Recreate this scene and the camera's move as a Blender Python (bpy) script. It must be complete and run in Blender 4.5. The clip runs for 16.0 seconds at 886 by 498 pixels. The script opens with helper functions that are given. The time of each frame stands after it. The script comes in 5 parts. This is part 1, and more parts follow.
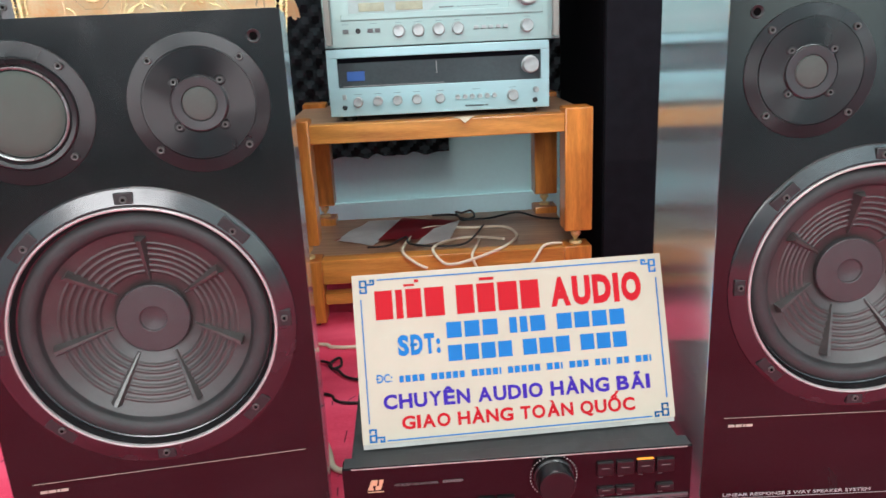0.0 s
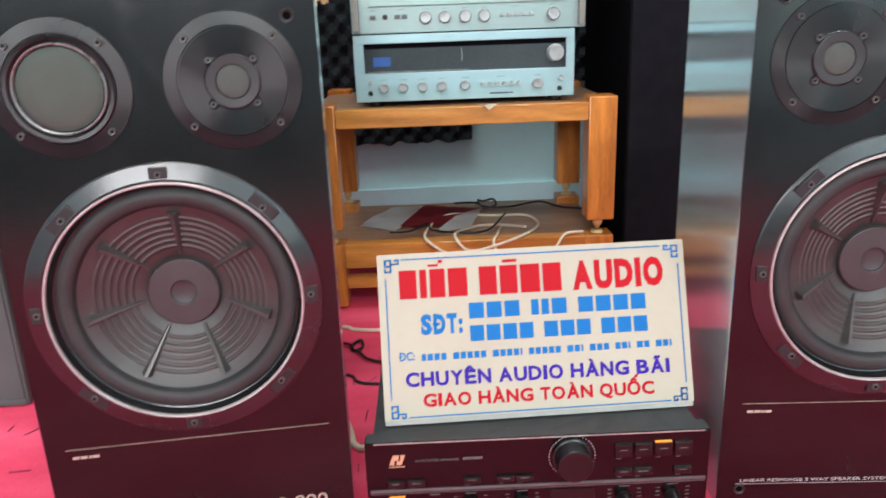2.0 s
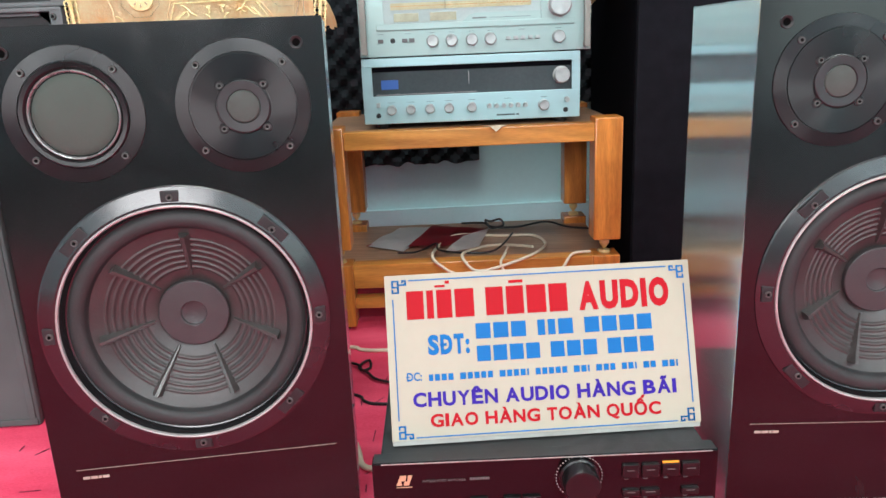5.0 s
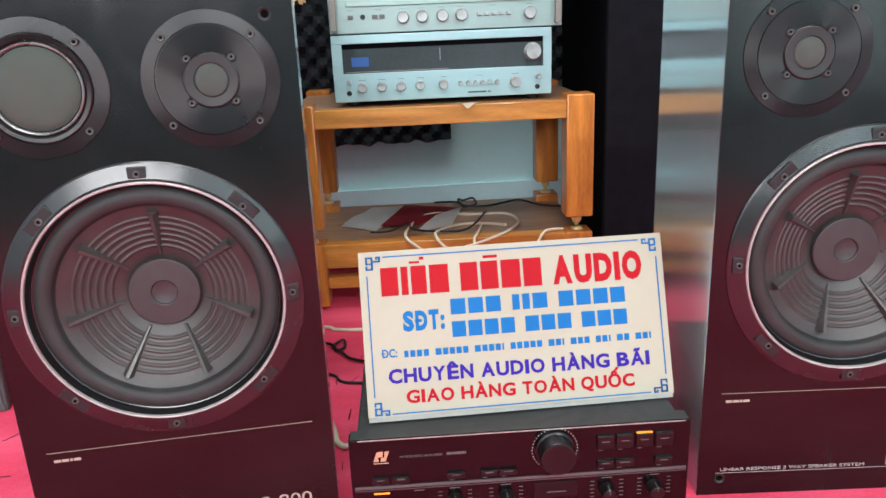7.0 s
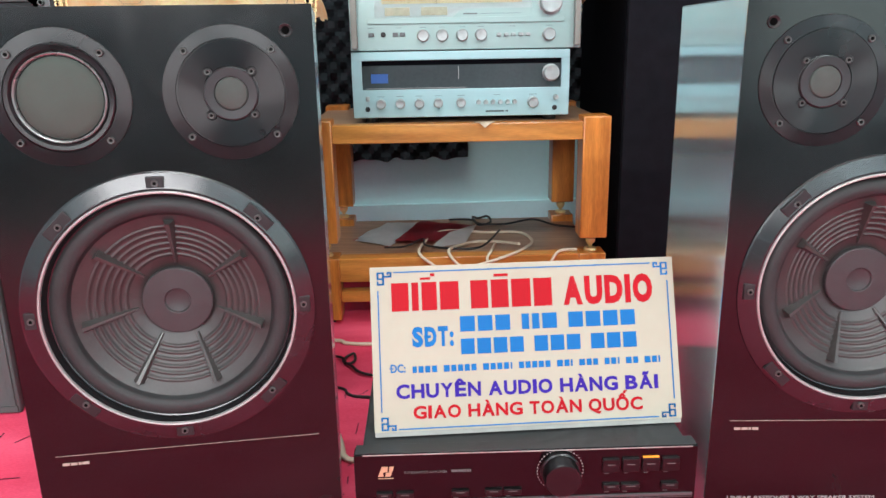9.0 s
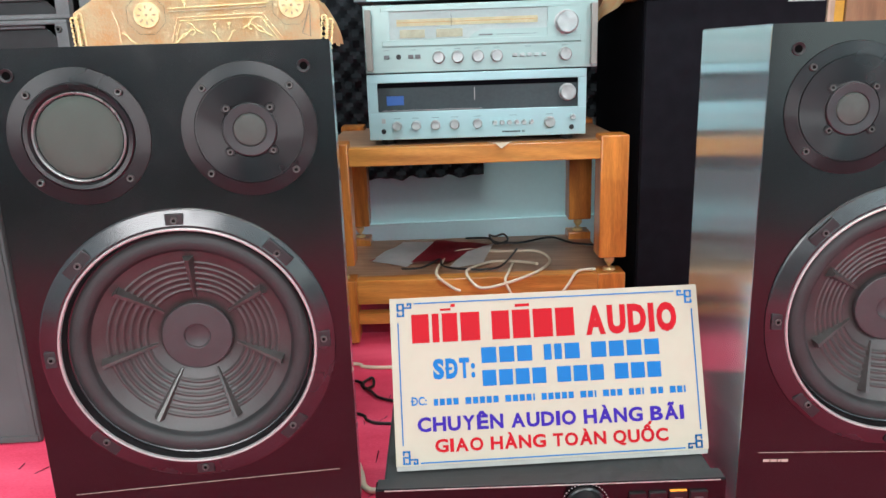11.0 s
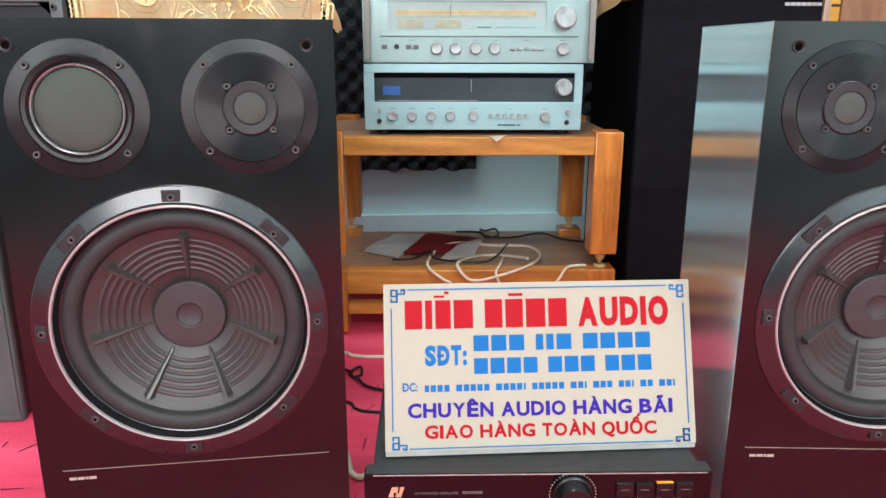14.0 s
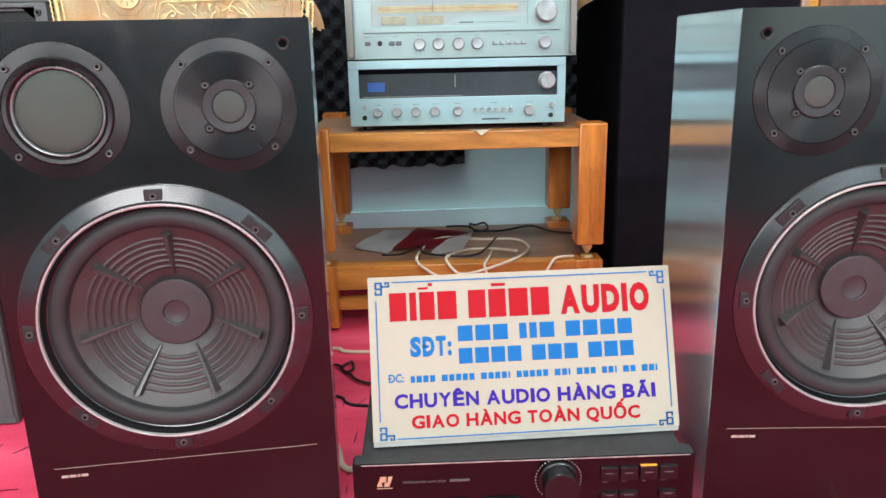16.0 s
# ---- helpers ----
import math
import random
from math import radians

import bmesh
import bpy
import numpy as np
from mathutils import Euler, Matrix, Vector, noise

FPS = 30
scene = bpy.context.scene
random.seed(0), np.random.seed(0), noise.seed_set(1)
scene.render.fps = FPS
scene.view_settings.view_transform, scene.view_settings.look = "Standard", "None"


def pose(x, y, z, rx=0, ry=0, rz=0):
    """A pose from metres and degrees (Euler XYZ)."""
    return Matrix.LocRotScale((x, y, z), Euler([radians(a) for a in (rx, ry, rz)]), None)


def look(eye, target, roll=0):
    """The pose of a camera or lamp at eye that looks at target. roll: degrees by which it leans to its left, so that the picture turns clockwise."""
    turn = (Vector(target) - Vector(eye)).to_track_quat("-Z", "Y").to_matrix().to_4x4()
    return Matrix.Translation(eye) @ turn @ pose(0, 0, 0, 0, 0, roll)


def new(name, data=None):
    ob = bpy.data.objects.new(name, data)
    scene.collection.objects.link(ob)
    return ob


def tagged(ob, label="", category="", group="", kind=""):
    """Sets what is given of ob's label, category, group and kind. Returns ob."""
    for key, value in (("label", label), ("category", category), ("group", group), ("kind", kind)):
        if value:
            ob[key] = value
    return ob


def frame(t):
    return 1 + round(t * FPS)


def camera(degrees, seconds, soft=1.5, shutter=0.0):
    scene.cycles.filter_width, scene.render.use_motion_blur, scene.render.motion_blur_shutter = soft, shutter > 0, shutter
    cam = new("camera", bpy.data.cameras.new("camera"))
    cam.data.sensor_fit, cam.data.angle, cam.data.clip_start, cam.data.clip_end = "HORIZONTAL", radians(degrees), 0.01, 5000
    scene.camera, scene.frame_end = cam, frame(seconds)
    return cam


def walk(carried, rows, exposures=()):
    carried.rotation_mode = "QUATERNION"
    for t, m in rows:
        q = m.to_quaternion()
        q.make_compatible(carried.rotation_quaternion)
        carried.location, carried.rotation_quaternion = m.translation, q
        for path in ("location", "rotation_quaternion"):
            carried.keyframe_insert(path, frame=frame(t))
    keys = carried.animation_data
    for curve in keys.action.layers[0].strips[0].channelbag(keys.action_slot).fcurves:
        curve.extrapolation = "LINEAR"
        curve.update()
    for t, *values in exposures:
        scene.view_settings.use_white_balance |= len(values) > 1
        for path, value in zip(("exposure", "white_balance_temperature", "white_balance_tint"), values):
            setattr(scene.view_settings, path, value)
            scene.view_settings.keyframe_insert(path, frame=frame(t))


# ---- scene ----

# ---- camera and walk ----
cam = camera(61.62, 16.0, shutter=0.4)
ROWS = [
    (0.0, 0.0142, 0.0041, 0.6751, -5.615, -16.664, 2.621),
    (0.5, 0.0207, 0.0156, 0.6777, -7.167, -16.632, 2.330),
    (1.0, -0.0046, -0.0164, 0.6556, -3.937, -17.414, 0.878),
    (1.5, -0.0055, -0.0172, 0.6566, -2.331, -18.041, 1.085),
    (2.0, 0.0048, -0.0137, 0.6646, -3.919, -17.154, 1.982),
    (2.5, 0.0411, -0.0018, 0.6866, -7.971, -14.328, 2.364),
    (3.0, 0.0289, -0.0155, 0.6833, -7.736, -13.317, 2.134),
    (3.5, 0.0031, -0.0206, 0.6785, -4.819, -13.786, 1.960),
    (4.0, 0.0033, -0.0194, 0.6793, -3.520, -14.292, 2.080),
    (4.5, 0.0071, -0.0233, 0.6750, -3.196, -14.962, 2.265),
    (7.0, 0.0038, -0.0211, 0.6593, -5.579, -17.072, 2.325),
    (7.5, 0.0289, -0.0174, 0.6708, -6.853, -16.450, 2.193),
    (8.0, 0.0601, -0.0141, 0.6882, -8.671, -14.971, 2.171),
    (8.5, 0.0298, -0.0259, 0.6794, -7.741, -14.022, 1.774),
    (9.0, 0.0087, -0.0274, 0.6615, -3.943, -15.738, 0.983),
    (11.5, 0.0021, 0.0017, 0.6906, -3.052, -14.359, 1.886),
    (12.0, 0.0022, 0.0097, 0.6826, -3.401, -13.430, 1.689),
    (12.5, -0.0024, -0.0218, 0.6797, -2.785, -13.924, 1.195),
    (13.0, 0.0001, -0.0138, 0.6651, -3.094, -14.979, 0.649),
    (13.5, 0.0075, 0.0092, 0.6620, -3.366, -15.257, 0.140),
    (14.0, -0.0108, -0.0126, 0.6739, -3.631, -15.213, -0.130),
    (14.5, 0.0025, -0.0232, 0.6749, -4.043, -14.889, -0.171),
    (15.0, 0.0136, -0.0156, 0.6747, -4.328, -14.791, 0.101),
    (15.5, 0.0158, -0.0205, 0.6708, -4.396, -14.970, 0.651),
    (16.0, 0.0084, -0.0292, 0.6705, -4.230, -15.431, 1.205),
]
walk(cam, [(t, pose(x, y, z, 90 + pitch, roll, yaw)) for t, x, y, z, yaw, pitch, roll in ROWS], exposures=[(0.0, 0.02), (16.0, 0.02)])

# ---- world and light ----
world = bpy.data.worlds.new("sky")
scene.world = world
world.use_nodes = True
wn = world.node_tree.nodes
sky = wn.new("ShaderNodeTexSky")
sky.sky_type, sky.sun_disc = "NISHITA", False
sky.sun_elevation, sky.sun_rotation = radians(50), radians(200)
wn["Background"].inputs["Strength"].default_value = 0.12
world.node_tree.links.new(sky.outputs["Color"], wn["Background"].inputs["Color"])


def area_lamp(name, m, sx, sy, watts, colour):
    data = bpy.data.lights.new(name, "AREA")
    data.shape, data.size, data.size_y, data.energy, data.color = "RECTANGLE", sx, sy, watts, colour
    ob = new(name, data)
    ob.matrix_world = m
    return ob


# unseen, added light: a high window opening behind the camera, tubes under the ceiling
area_lamp("added_window_light", look((-1.15, -3.46, 1.85), (-0.7, 0, 1.0)), 2.3, 1.3, 118, (0.97, 0.97, 0.98))
# an unseen doorway lamp, added for the grey sheen on the right baffle
area_lamp("added_door_light", look((2.3, -3.46, 1.12), (2.3, 0, 1.12)), 1.16, 1.9, 16, (0.7, 0.95, 1.0))
# ceiling lamps added out of view; the strongest lights the walls the baffles mirror
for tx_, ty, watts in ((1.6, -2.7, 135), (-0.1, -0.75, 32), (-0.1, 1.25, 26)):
    area_lamp("added_ceiling_light", look((tx_, ty, 2.86), (tx_, ty, 0)), 1.2, 0.12, watts, (0.93, 1.0, 0.98))



# ---- materials ----
def mat(name, colour, rough=0.5, metal=0.0, vary=0.12, scale=9.0, fine=160.0, bump=0.0, coat=0.0, coat_rough=0.05, coat_ior=1.5, ior=1.5,
        stretch=(1, 1, 1), rough_vary=0.06, colour2=None, emit=0.0, random_tint=0.0, spec=0.5, aniso=0.0, axis="Z"):
    """Principled surface: colour changes at a coarse and a fine scale, uneven gloss, fine relief."""
    m = bpy.data.materials.new(name)
    m.use_nodes = True
    nt = m.node_tree
    n, l = nt.nodes, nt.links
    p = n["Principled BSDF"]
    tc, mp = n.new("ShaderNodeTexCoord"), n.new("ShaderNodeMapping")
    mp.inputs["Scale"].default_value = stretch
    l.new(tc.outputs["Object"], mp.inputs["Vector"])
    coarse, grain = n.new("ShaderNodeTexNoise"), n.new("ShaderNodeTexNoise")
    coarse.inputs["Scale"].default_value, coarse.inputs["Detail"].default_value = scale, 4
    grain.inputs["Scale"].default_value, grain.inputs["Detail"].default_value = fine, 3
    l.new(mp.outputs[0], coarse.inputs["Vector"])
    l.new(mp.outputs[0], grain.inputs["Vector"])
    mix, ramp = n.new("ShaderNodeMix"), n.new("ShaderNodeMapRange")
    mix.data_type = "RGBA"
    add = n.new("ShaderNodeMath")
    add.operation = "MULTIPLY_ADD"
    add.inputs[1].default_value = 0.4
    l.new(grain.outputs["Fac"], add.inputs[0])
    l.new(coarse.outputs["Fac"], add.inputs[2])
    l.new(add.outputs[0], ramp.inputs["Value"])
    ramp.inputs["From Min"].default_value, ramp.inputs["From Max"].default_value = 0.42, 0.98
    l.new(ramp.outputs[0], mix.inputs["Factor"])
    c2 = colour2 or tuple(min(1.0, c * (1 + vary)) for c in colour)
    c1 = colour if colour2 else tuple(c * (1 - vary) for c in colour)
    mix.inputs["A"].default_value, mix.inputs["B"].default_value = (*c1, 1), (*c2, 1)
    out = mix.outputs["Result"]
    if random_tint:
        info, hsv = n.new("ShaderNodeObjectInfo"), n.new("ShaderNodeHueSaturation")
        mr = n.new("ShaderNodeMapRange")
        mr.inputs["To Min"].default_value, mr.inputs["To Max"].default_value = 1 - random_tint, 1 + random_tint
        l.new(info.outputs["Random"], mr.inputs["Value"])
        l.new(mr.outputs[0], hsv.inputs["Value"])
        l.new(out, hsv.inputs["Color"])
        out = hsv.outputs["Color"]
    l.new(out, p.inputs["Base Color"])
    rr = n.new("ShaderNodeMapRange")
    rr.inputs["To Min"].default_value, rr.inputs["To Max"].default_value = max(0.02, rough - rough_vary), min(1, rough + rough_vary)
    l.new(coarse.outputs["Fac"], rr.inputs["Value"])
    l.new(rr.outputs[0], p.inputs["Roughness"])
    p.inputs["Metallic"].default_value, p.inputs["IOR"].default_value, p.inputs["Specular IOR Level"].default_value = metal, ior, spec
    p.inputs["Coat Weight"].default_value, p.inputs["Coat Roughness"].default_value, p.inputs["Coat IOR"].default_value = coat, coat_rough, coat_ior
    if bump:
        b = n.new("ShaderNodeBump")
        b.inputs["Strength"].default_value, b.inputs["Distance"].default_value = bump, 0.001
        l.new(grain.outputs["Fac"], b.inputs["Height"])
        l.new(b.outputs[0], p.inputs["Normal"])
    if aniso:
        # fine grain or turning marks round one axis draw reflections out
        tg = n.new("ShaderNodeTangent")
        tg.direction_type, tg.axis = "RADIAL", axis
        l.new(tg.outputs[0], p.inputs["Tangent"])
        p.inputs["Anisotropic"].default_value = aniso
    if emit:
        l.new(out, p.inputs["Emission Color"])
        p.inputs["Emission Strength"].default_value = emit
    return m


def wood(name, dark, light, rough=0.3, axis="X", scale=1.0, coat=0.3):
    """Lacquered wood: long grain bands along one axis, pores, knots of darker tone."""
    m = mat(name, dark, rough, colour2=light, scale=3.5 * scale, fine=55 * scale, bump=0.12, coat=coat, coat_rough=0.12,
            stretch={"X": (0.9, 9, 9), "Z": (9, 9, 0.9), "Y": (9, 0.9, 9)}[axis])
    nt = m.node_tree
    n, l = nt.nodes, nt.links
    wave, tc, mp = n.new("ShaderNodeTexWave"), n.new("ShaderNodeTexCoord"), n.new("ShaderNodeMapping")
    mp.inputs["Scale"].default_value = {"X": (0.12, 1, 1), "Z": (1, 1, 0.12), "Y": (1, 0.12, 1)}[axis]
    wave.bands_direction = "DIAGONAL"
    wave.inputs["Scale"].default_value, wave.inputs["Distortion"].default_value, wave.inputs["Detail"].default_value = 22 * scale, 9, 3
    l.new(tc.outputs["Object"], mp.inputs["Vector"])
    l.new(mp.outputs[0], wave.inputs["Vector"])
    p = n["Principled BSDF"]
    src = p.inputs["Base Color"].links[0].from_socket
    mul, mr = n.new("ShaderNodeMix"), n.new("ShaderNodeMapRange")
    mul.data_type, mul.blend_type = "RGBA", "MULTIPLY"
    mul.inputs["Factor"].default_value = 1.0
    mr.inputs["To Min"].default_value, mr.inputs["To Max"].default_value = 0.86, 1.04
    l.new(wave.outputs["Fac"], mr.inputs["Value"])
    l.new(src, mul.inputs["A"])
    l.new(mr.outputs[0], mul.inputs["B"])
    l.new(mul.outputs["Result"], p.inputs["Base Color"])
    return m


LACQUER = mat("black_lacquer", (0.0018, 0.0018, 0.0022), 0.15, scale=5.5, fine=60, ior=1.5, rough_vary=0.12, colour2=(0.0055, 0.0058, 0.0058))
# the black sides' strong reflection is put in as pale cyan metal
SHEEN_SIDE = mat("pale_sheen_side", (0.6, 0.75, 0.775), 0.17, metal=0.82, vary=0.12, scale=6, fine=200, ior=2.4, rough_vary=0.01, aniso=0.96)
FRAME = mat("black_cast_frame", (0.009, 0.009, 0.010), 0.2, vary=0.25, scale=18, fine=300, bump=0.04, ior=1.7)
PLATE = mat("dark_anodised_plate", (0.0034, 0.0032, 0.004), 0.3, vary=0.2, scale=14, fine=300, ior=1.5, rough_vary=0.08, aniso=0.92, axis="Y")
DARK_CHROME = mat("dark_chrome_ring", (0.26, 0.265, 0.26), 0.28, metal=0.6, vary=0.2, scale=40)
CHROME = mat("satin_silver", (0.46, 0.44, 0.43), 0.36, metal=0.4, vary=0.2, scale=30, fine=300)
SURROUND = mat("grey_black_rubber", (0.022, 0.0225, 0.023), 0.6, vary=0.3, scale=25, fine=350, bump=0.15)
CONE = mat("brown_black_cone", (0.034, 0.029, 0.028), 0.46, vary=0.3, scale=20, fine=320, bump=0.14, ior=1.6)
RIB = mat("grey_cone_rib", (0.052, 0.048, 0.046), 0.36, vary=0.35, scale=40, fine=300, ior=1.6)
CAP = mat("dust_cap_paper", (0.04, 0.034, 0.036), 0.5, vary=0.15, scale=40, fine=420, bump=0.06)
MESH = mat("grey_wire_mesh", (0.072, 0.086, 0.075), 0.75, vary=0.06, scale=30, fine=1600, bump=0.2, spec=0.15)
RING = mat("satin_grey_ring", (0.022, 0.0215, 0.023), 0.4, vary=0.12, scale=30, fine=400)
DOME = mat("grey_dome", (0.07, 0.08, 0.073), 0.75, vary=0.1, scale=80, fine=900, bump=0.2, spec=0.2)
SCREW = mat("dark_steel_screw", (0.1, 0.103, 0.098), 0.42, metal=0.5, vary=0.25, scale=120, fine=600)
SOCKET = mat("dark_socket", (0.002, 0.002, 0.002), 0.8, spec=0.05)
PRINT_GOLD = mat("pale_gold_print", (0.42, 0.33, 0.28), 0.5, vary=0.08, spec=0.2)
PRINT_GREY = mat("pale_grey_print", (0.42, 0.37, 0.37), 0.5, vary=0.1, spec=0.2)
CREAM = mat("cream_acrylic", (0.425, 0.4, 0.315), 0.4, vary=0.05, scale=5, fine=60, spec=0.2)
EDGE = mat("grey_edge_acrylic", (0.36, 0.36, 0.33), 0.25, vary=0.12, scale=30)
RED = mat("red_vinyl", (0.4, 0.004, 0.012), 0.5, vary=0.04, spec=0.12)
BLUE = mat("blue_vinyl", (0.008, 0.14, 0.4), 0.5, vary=0.04, spec=0.12)
INDIGO = mat("indigo_vinyl", (0.035, 0.014, 0.27), 0.5, vary=0.04, spec=0.12)
AMP_TOP = mat("charcoal_painted_steel", (0.03, 0.032, 0.033), 0.42, vary=0.2, scale=12, fine=420, bump=0.2)
AMP_FACE = mat("black_amplifier_face", (0.003, 0.0022, 0.0026), 0.15, vary=0.2, scale=10, fine=200, ior=1.43)
AMP_KNOB = mat("black_knob", (0.005, 0.0045, 0.005), 0.3, vary=0.2, scale=40, fine=400, ior=1.48)
AMP_PRINT = mat("faint_grey_print", (0.13, 0.115, 0.115), 0.5, vary=0.1, spec=0.2)
AMP_STRIP = mat("grey_metal_strip", (0.13, 0.125, 0.13), 0.4, metal=0.5, vary=0.1, scale=30)
WORN = mat("worn_bare_edge", (0.55, 0.53, 0.5), 0.45, metal=0.6, vary=0.35, scale=60)
ORANGE = mat("orange_indicator", (1.0, 0.36, 0.04), 0.4, vary=0.02, emit=0.45)
GOLD = mat("gold_emblem", (0.62, 0.5, 0.3), 0.35, metal=0.5, vary=0.1, scale=60)
# the cool light at the back is put into this cyan base colour
ALU = mat("cool_tinted_aluminium", (0.375, 0.565, 0.59), 0.36, metal=0.35, vary=0.06, scale=4, fine=260, bump=0.03, stretch=(0.4, 8, 8), spec=0.4)
ALU_KNOB = mat("turned_aluminium", (0.39, 0.42, 0.415), 0.34, metal=0.45, vary=0.1, scale=60, aniso=0.8, axis="Y")
GLASS_DARK = mat("smoked_dial_glass", (0.012, 0.016, 0.019), 0.3, vary=0.3, scale=5, ior=1.25, rough_vary=0.05)
DIAL = mat("pale_dial_glass", (0.4, 0.48, 0.47), 0.12, vary=0.1, scale=8, rough_vary=0.03)
AMBER = mat("amber_dial_scale", (0.5, 0.455, 0.27), 0.35, vary=0.25, scale=40, fine=300)
METER = mat("dull_meter_card", (0.36, 0.36, 0.25), 0.35, vary=0.2, scale=60, fine=300)
SCALE_LINE = mat("orange_scale_line", (0.5, 0.24, 0.06), 0.5)
BLACK = mat("black_plastic", (0.012, 0.012, 0.013), 0.45, vary=0.2, scale=20)
CASE = mat("grey_receiver_case", (0.12, 0.12, 0.125), 0.5, vary=0.1)
BLUE_LAMP = mat("blue_display", (0.02, 0.09, 0.32), 0.4, vary=0.1, emit=0.08)
ALU_PLAIN = mat("plain_silver_front", (0.325, 0.44, 0.425), 0.38, metal=0.3, vary=0.06, scale=4, fine=260, bump=0.03, stretch=(0.4, 8, 8), spec=0.4)
DIAL_DARK = mat("smoked_grey_dial", (0.05, 0.06, 0.064), 0.08, vary=0.2, scale=5, rough_vary=0.02)
TAG = mat("cream_card", (0.74, 0.62, 0.45), 0.7, vary=0.08)
WOOD = wood("orange_brown_hardwood", (0.4, 0.125, 0.02), (0.8, 0.36, 0.08), 0.32, "X")
WOOD_POST = wood("orange_brown_post", (0.32, 0.085, 0.014), (0.8, 0.3, 0.055), 0.32, "Z")
WOOD_TOP = wood("dusty_brown_board", (0.34, 0.18, 0.105), (0.56, 0.36, 0.24), 0.33, "X", coat=0.15)
WORN_VENEER = wood("worn_pale_edge", (0.34, 0.22, 0.15), (0.6, 0.46, 0.34), 0.6, "Z", coat=0.0)
WALNUT = wood("walnut_veneer", (0.2, 0.075, 0.03), (0.34, 0.15, 0.065), 0.45, "X", coat=0.1)
VENEER = wood("tan_cabinet_veneer", (0.18, 0.085, 0.038), (0.32, 0.165, 0.078), 0.5, "Z", coat=0.05)
BRASS = mat("brass_spike", (0.8, 0.6, 0.28), 0.32, metal=0.5, vary=0.15, scale=80)
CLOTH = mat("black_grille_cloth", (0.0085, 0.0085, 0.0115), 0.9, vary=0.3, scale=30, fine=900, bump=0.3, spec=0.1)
# CLOTH darkened for shade: the speaker's unlit side and the receiver dial's rim shadow
SHADE_BLACK = mat("shade_black", (0.0034, 0.0034, 0.005), 0.92, vary=0.3, scale=30, fine=900, bump=0.3, spec=0.05)
GREY_CLOTH = mat("dusty_grey_grille_cloth", (0.088, 0.097, 0.097), 0.85, vary=0.28, scale=4, fine=700, bump=0.35, spec=0.2)
FOAM = mat("charcoal_acoustic_foam", (0.023, 0.027, 0.031), 0.95, vary=0.35, scale=14, fine=500, bump=0.5, spec=0.06)
LACE = mat("cream_lace_cloth", (1.0, 0.55, 0.22), 0.75, vary=0.1, scale=26, fine=300, bump=0.35, colour2=(1.0, 0.84, 0.55))
LACE_GOLD = mat("gold_lace_thread", (0.85, 0.6, 0.2), 0.6, vary=0.25, scale=120, fine=600, bump=0.2, colour2=(0.97, 0.82, 0.48))
ROSETTE = mat("pale_gold_rosette", (0.82, 0.52, 0.22), 0.75, vary=0.3, scale=60, fine=500, bump=0.3, colour2=(1.0, 0.78, 0.46))
LACE_LINE = mat("tan_lace_outline", (0.5, 0.36, 0.22), 0.7, vary=0.15, scale=90)
CABLE_WHITE = mat("cream_cable_sheath", (0.74, 0.65, 0.5), 0.45, vary=0.1, scale=40)
CABLE_BLACK = mat("black_cable_sheath", (0.014, 0.014, 0.015), 0.45, vary=0.2, scale=40)
PAPER = mat("white_paper", (0.86, 0.87, 0.86), 0.65, vary=0.08, scale=20)
PAPER_RED = mat("dark_red_paper", (0.36, 0.025, 0.04), 0.5, vary=0.15, scale=20)
GREY_PLASTIC = mat("grey_moulded_plastic", (0.15, 0.155, 0.158), 0.5, vary=0.25, scale=12, fine=300, bump=0.15)
PLASTIC_ORANGE = mat("orange_red_box", (0.9, 0.12, 0.015), 0.35, vary=0.08, scale=18)
YELLOW = mat("yellow_tape", (0.6, 0.32, 0.03), 0.5, vary=0.15, scale=30)
PAINT = mat("pale_blue_wall_paint", (0.55, 0.82, 0.85), 0.7, vary=0.06, scale=2.5, fine=60, bump=0.08, spec=0.3)
PAINT_SKIRT = mat("pale_skirting_paint", (0.55, 0.83, 0.87), 0.6, vary=0.06, scale=6, fine=90, bump=0.06, spec=0.3)
BLUE_WALL = mat("slate_blue_paint", (0.085, 0.135, 0.17), 0.7, vary=0.12, scale=3)
CEILING = mat("white_ceiling_paint", (0.75, 0.76, 0.75), 0.8, vary=0.05, scale=3)
PLASTER = mat("pale_blue_plaster", (0.53, 0.65, 0.70), 0.8, vary=0.08, scale=2)
LENS = mat("clear_wrap_film", (0.3, 0.29, 0.29), 0.2, vary=0.6, scale=38, fine=150, bump=1.0, coat=0.5, stretch=(1.6, 1, 0.5))


def carpet_material():
    m = mat("pink_red_carpet", (0.72, 0.03, 0.085), 0.92, vary=0.16, scale=6, fine=260, bump=0.9, stretch=(0.6, 1.6, 1), colour2=(1.0, 0.135, 0.235), spec=0.2)
    return m


CARPET = carpet_material()


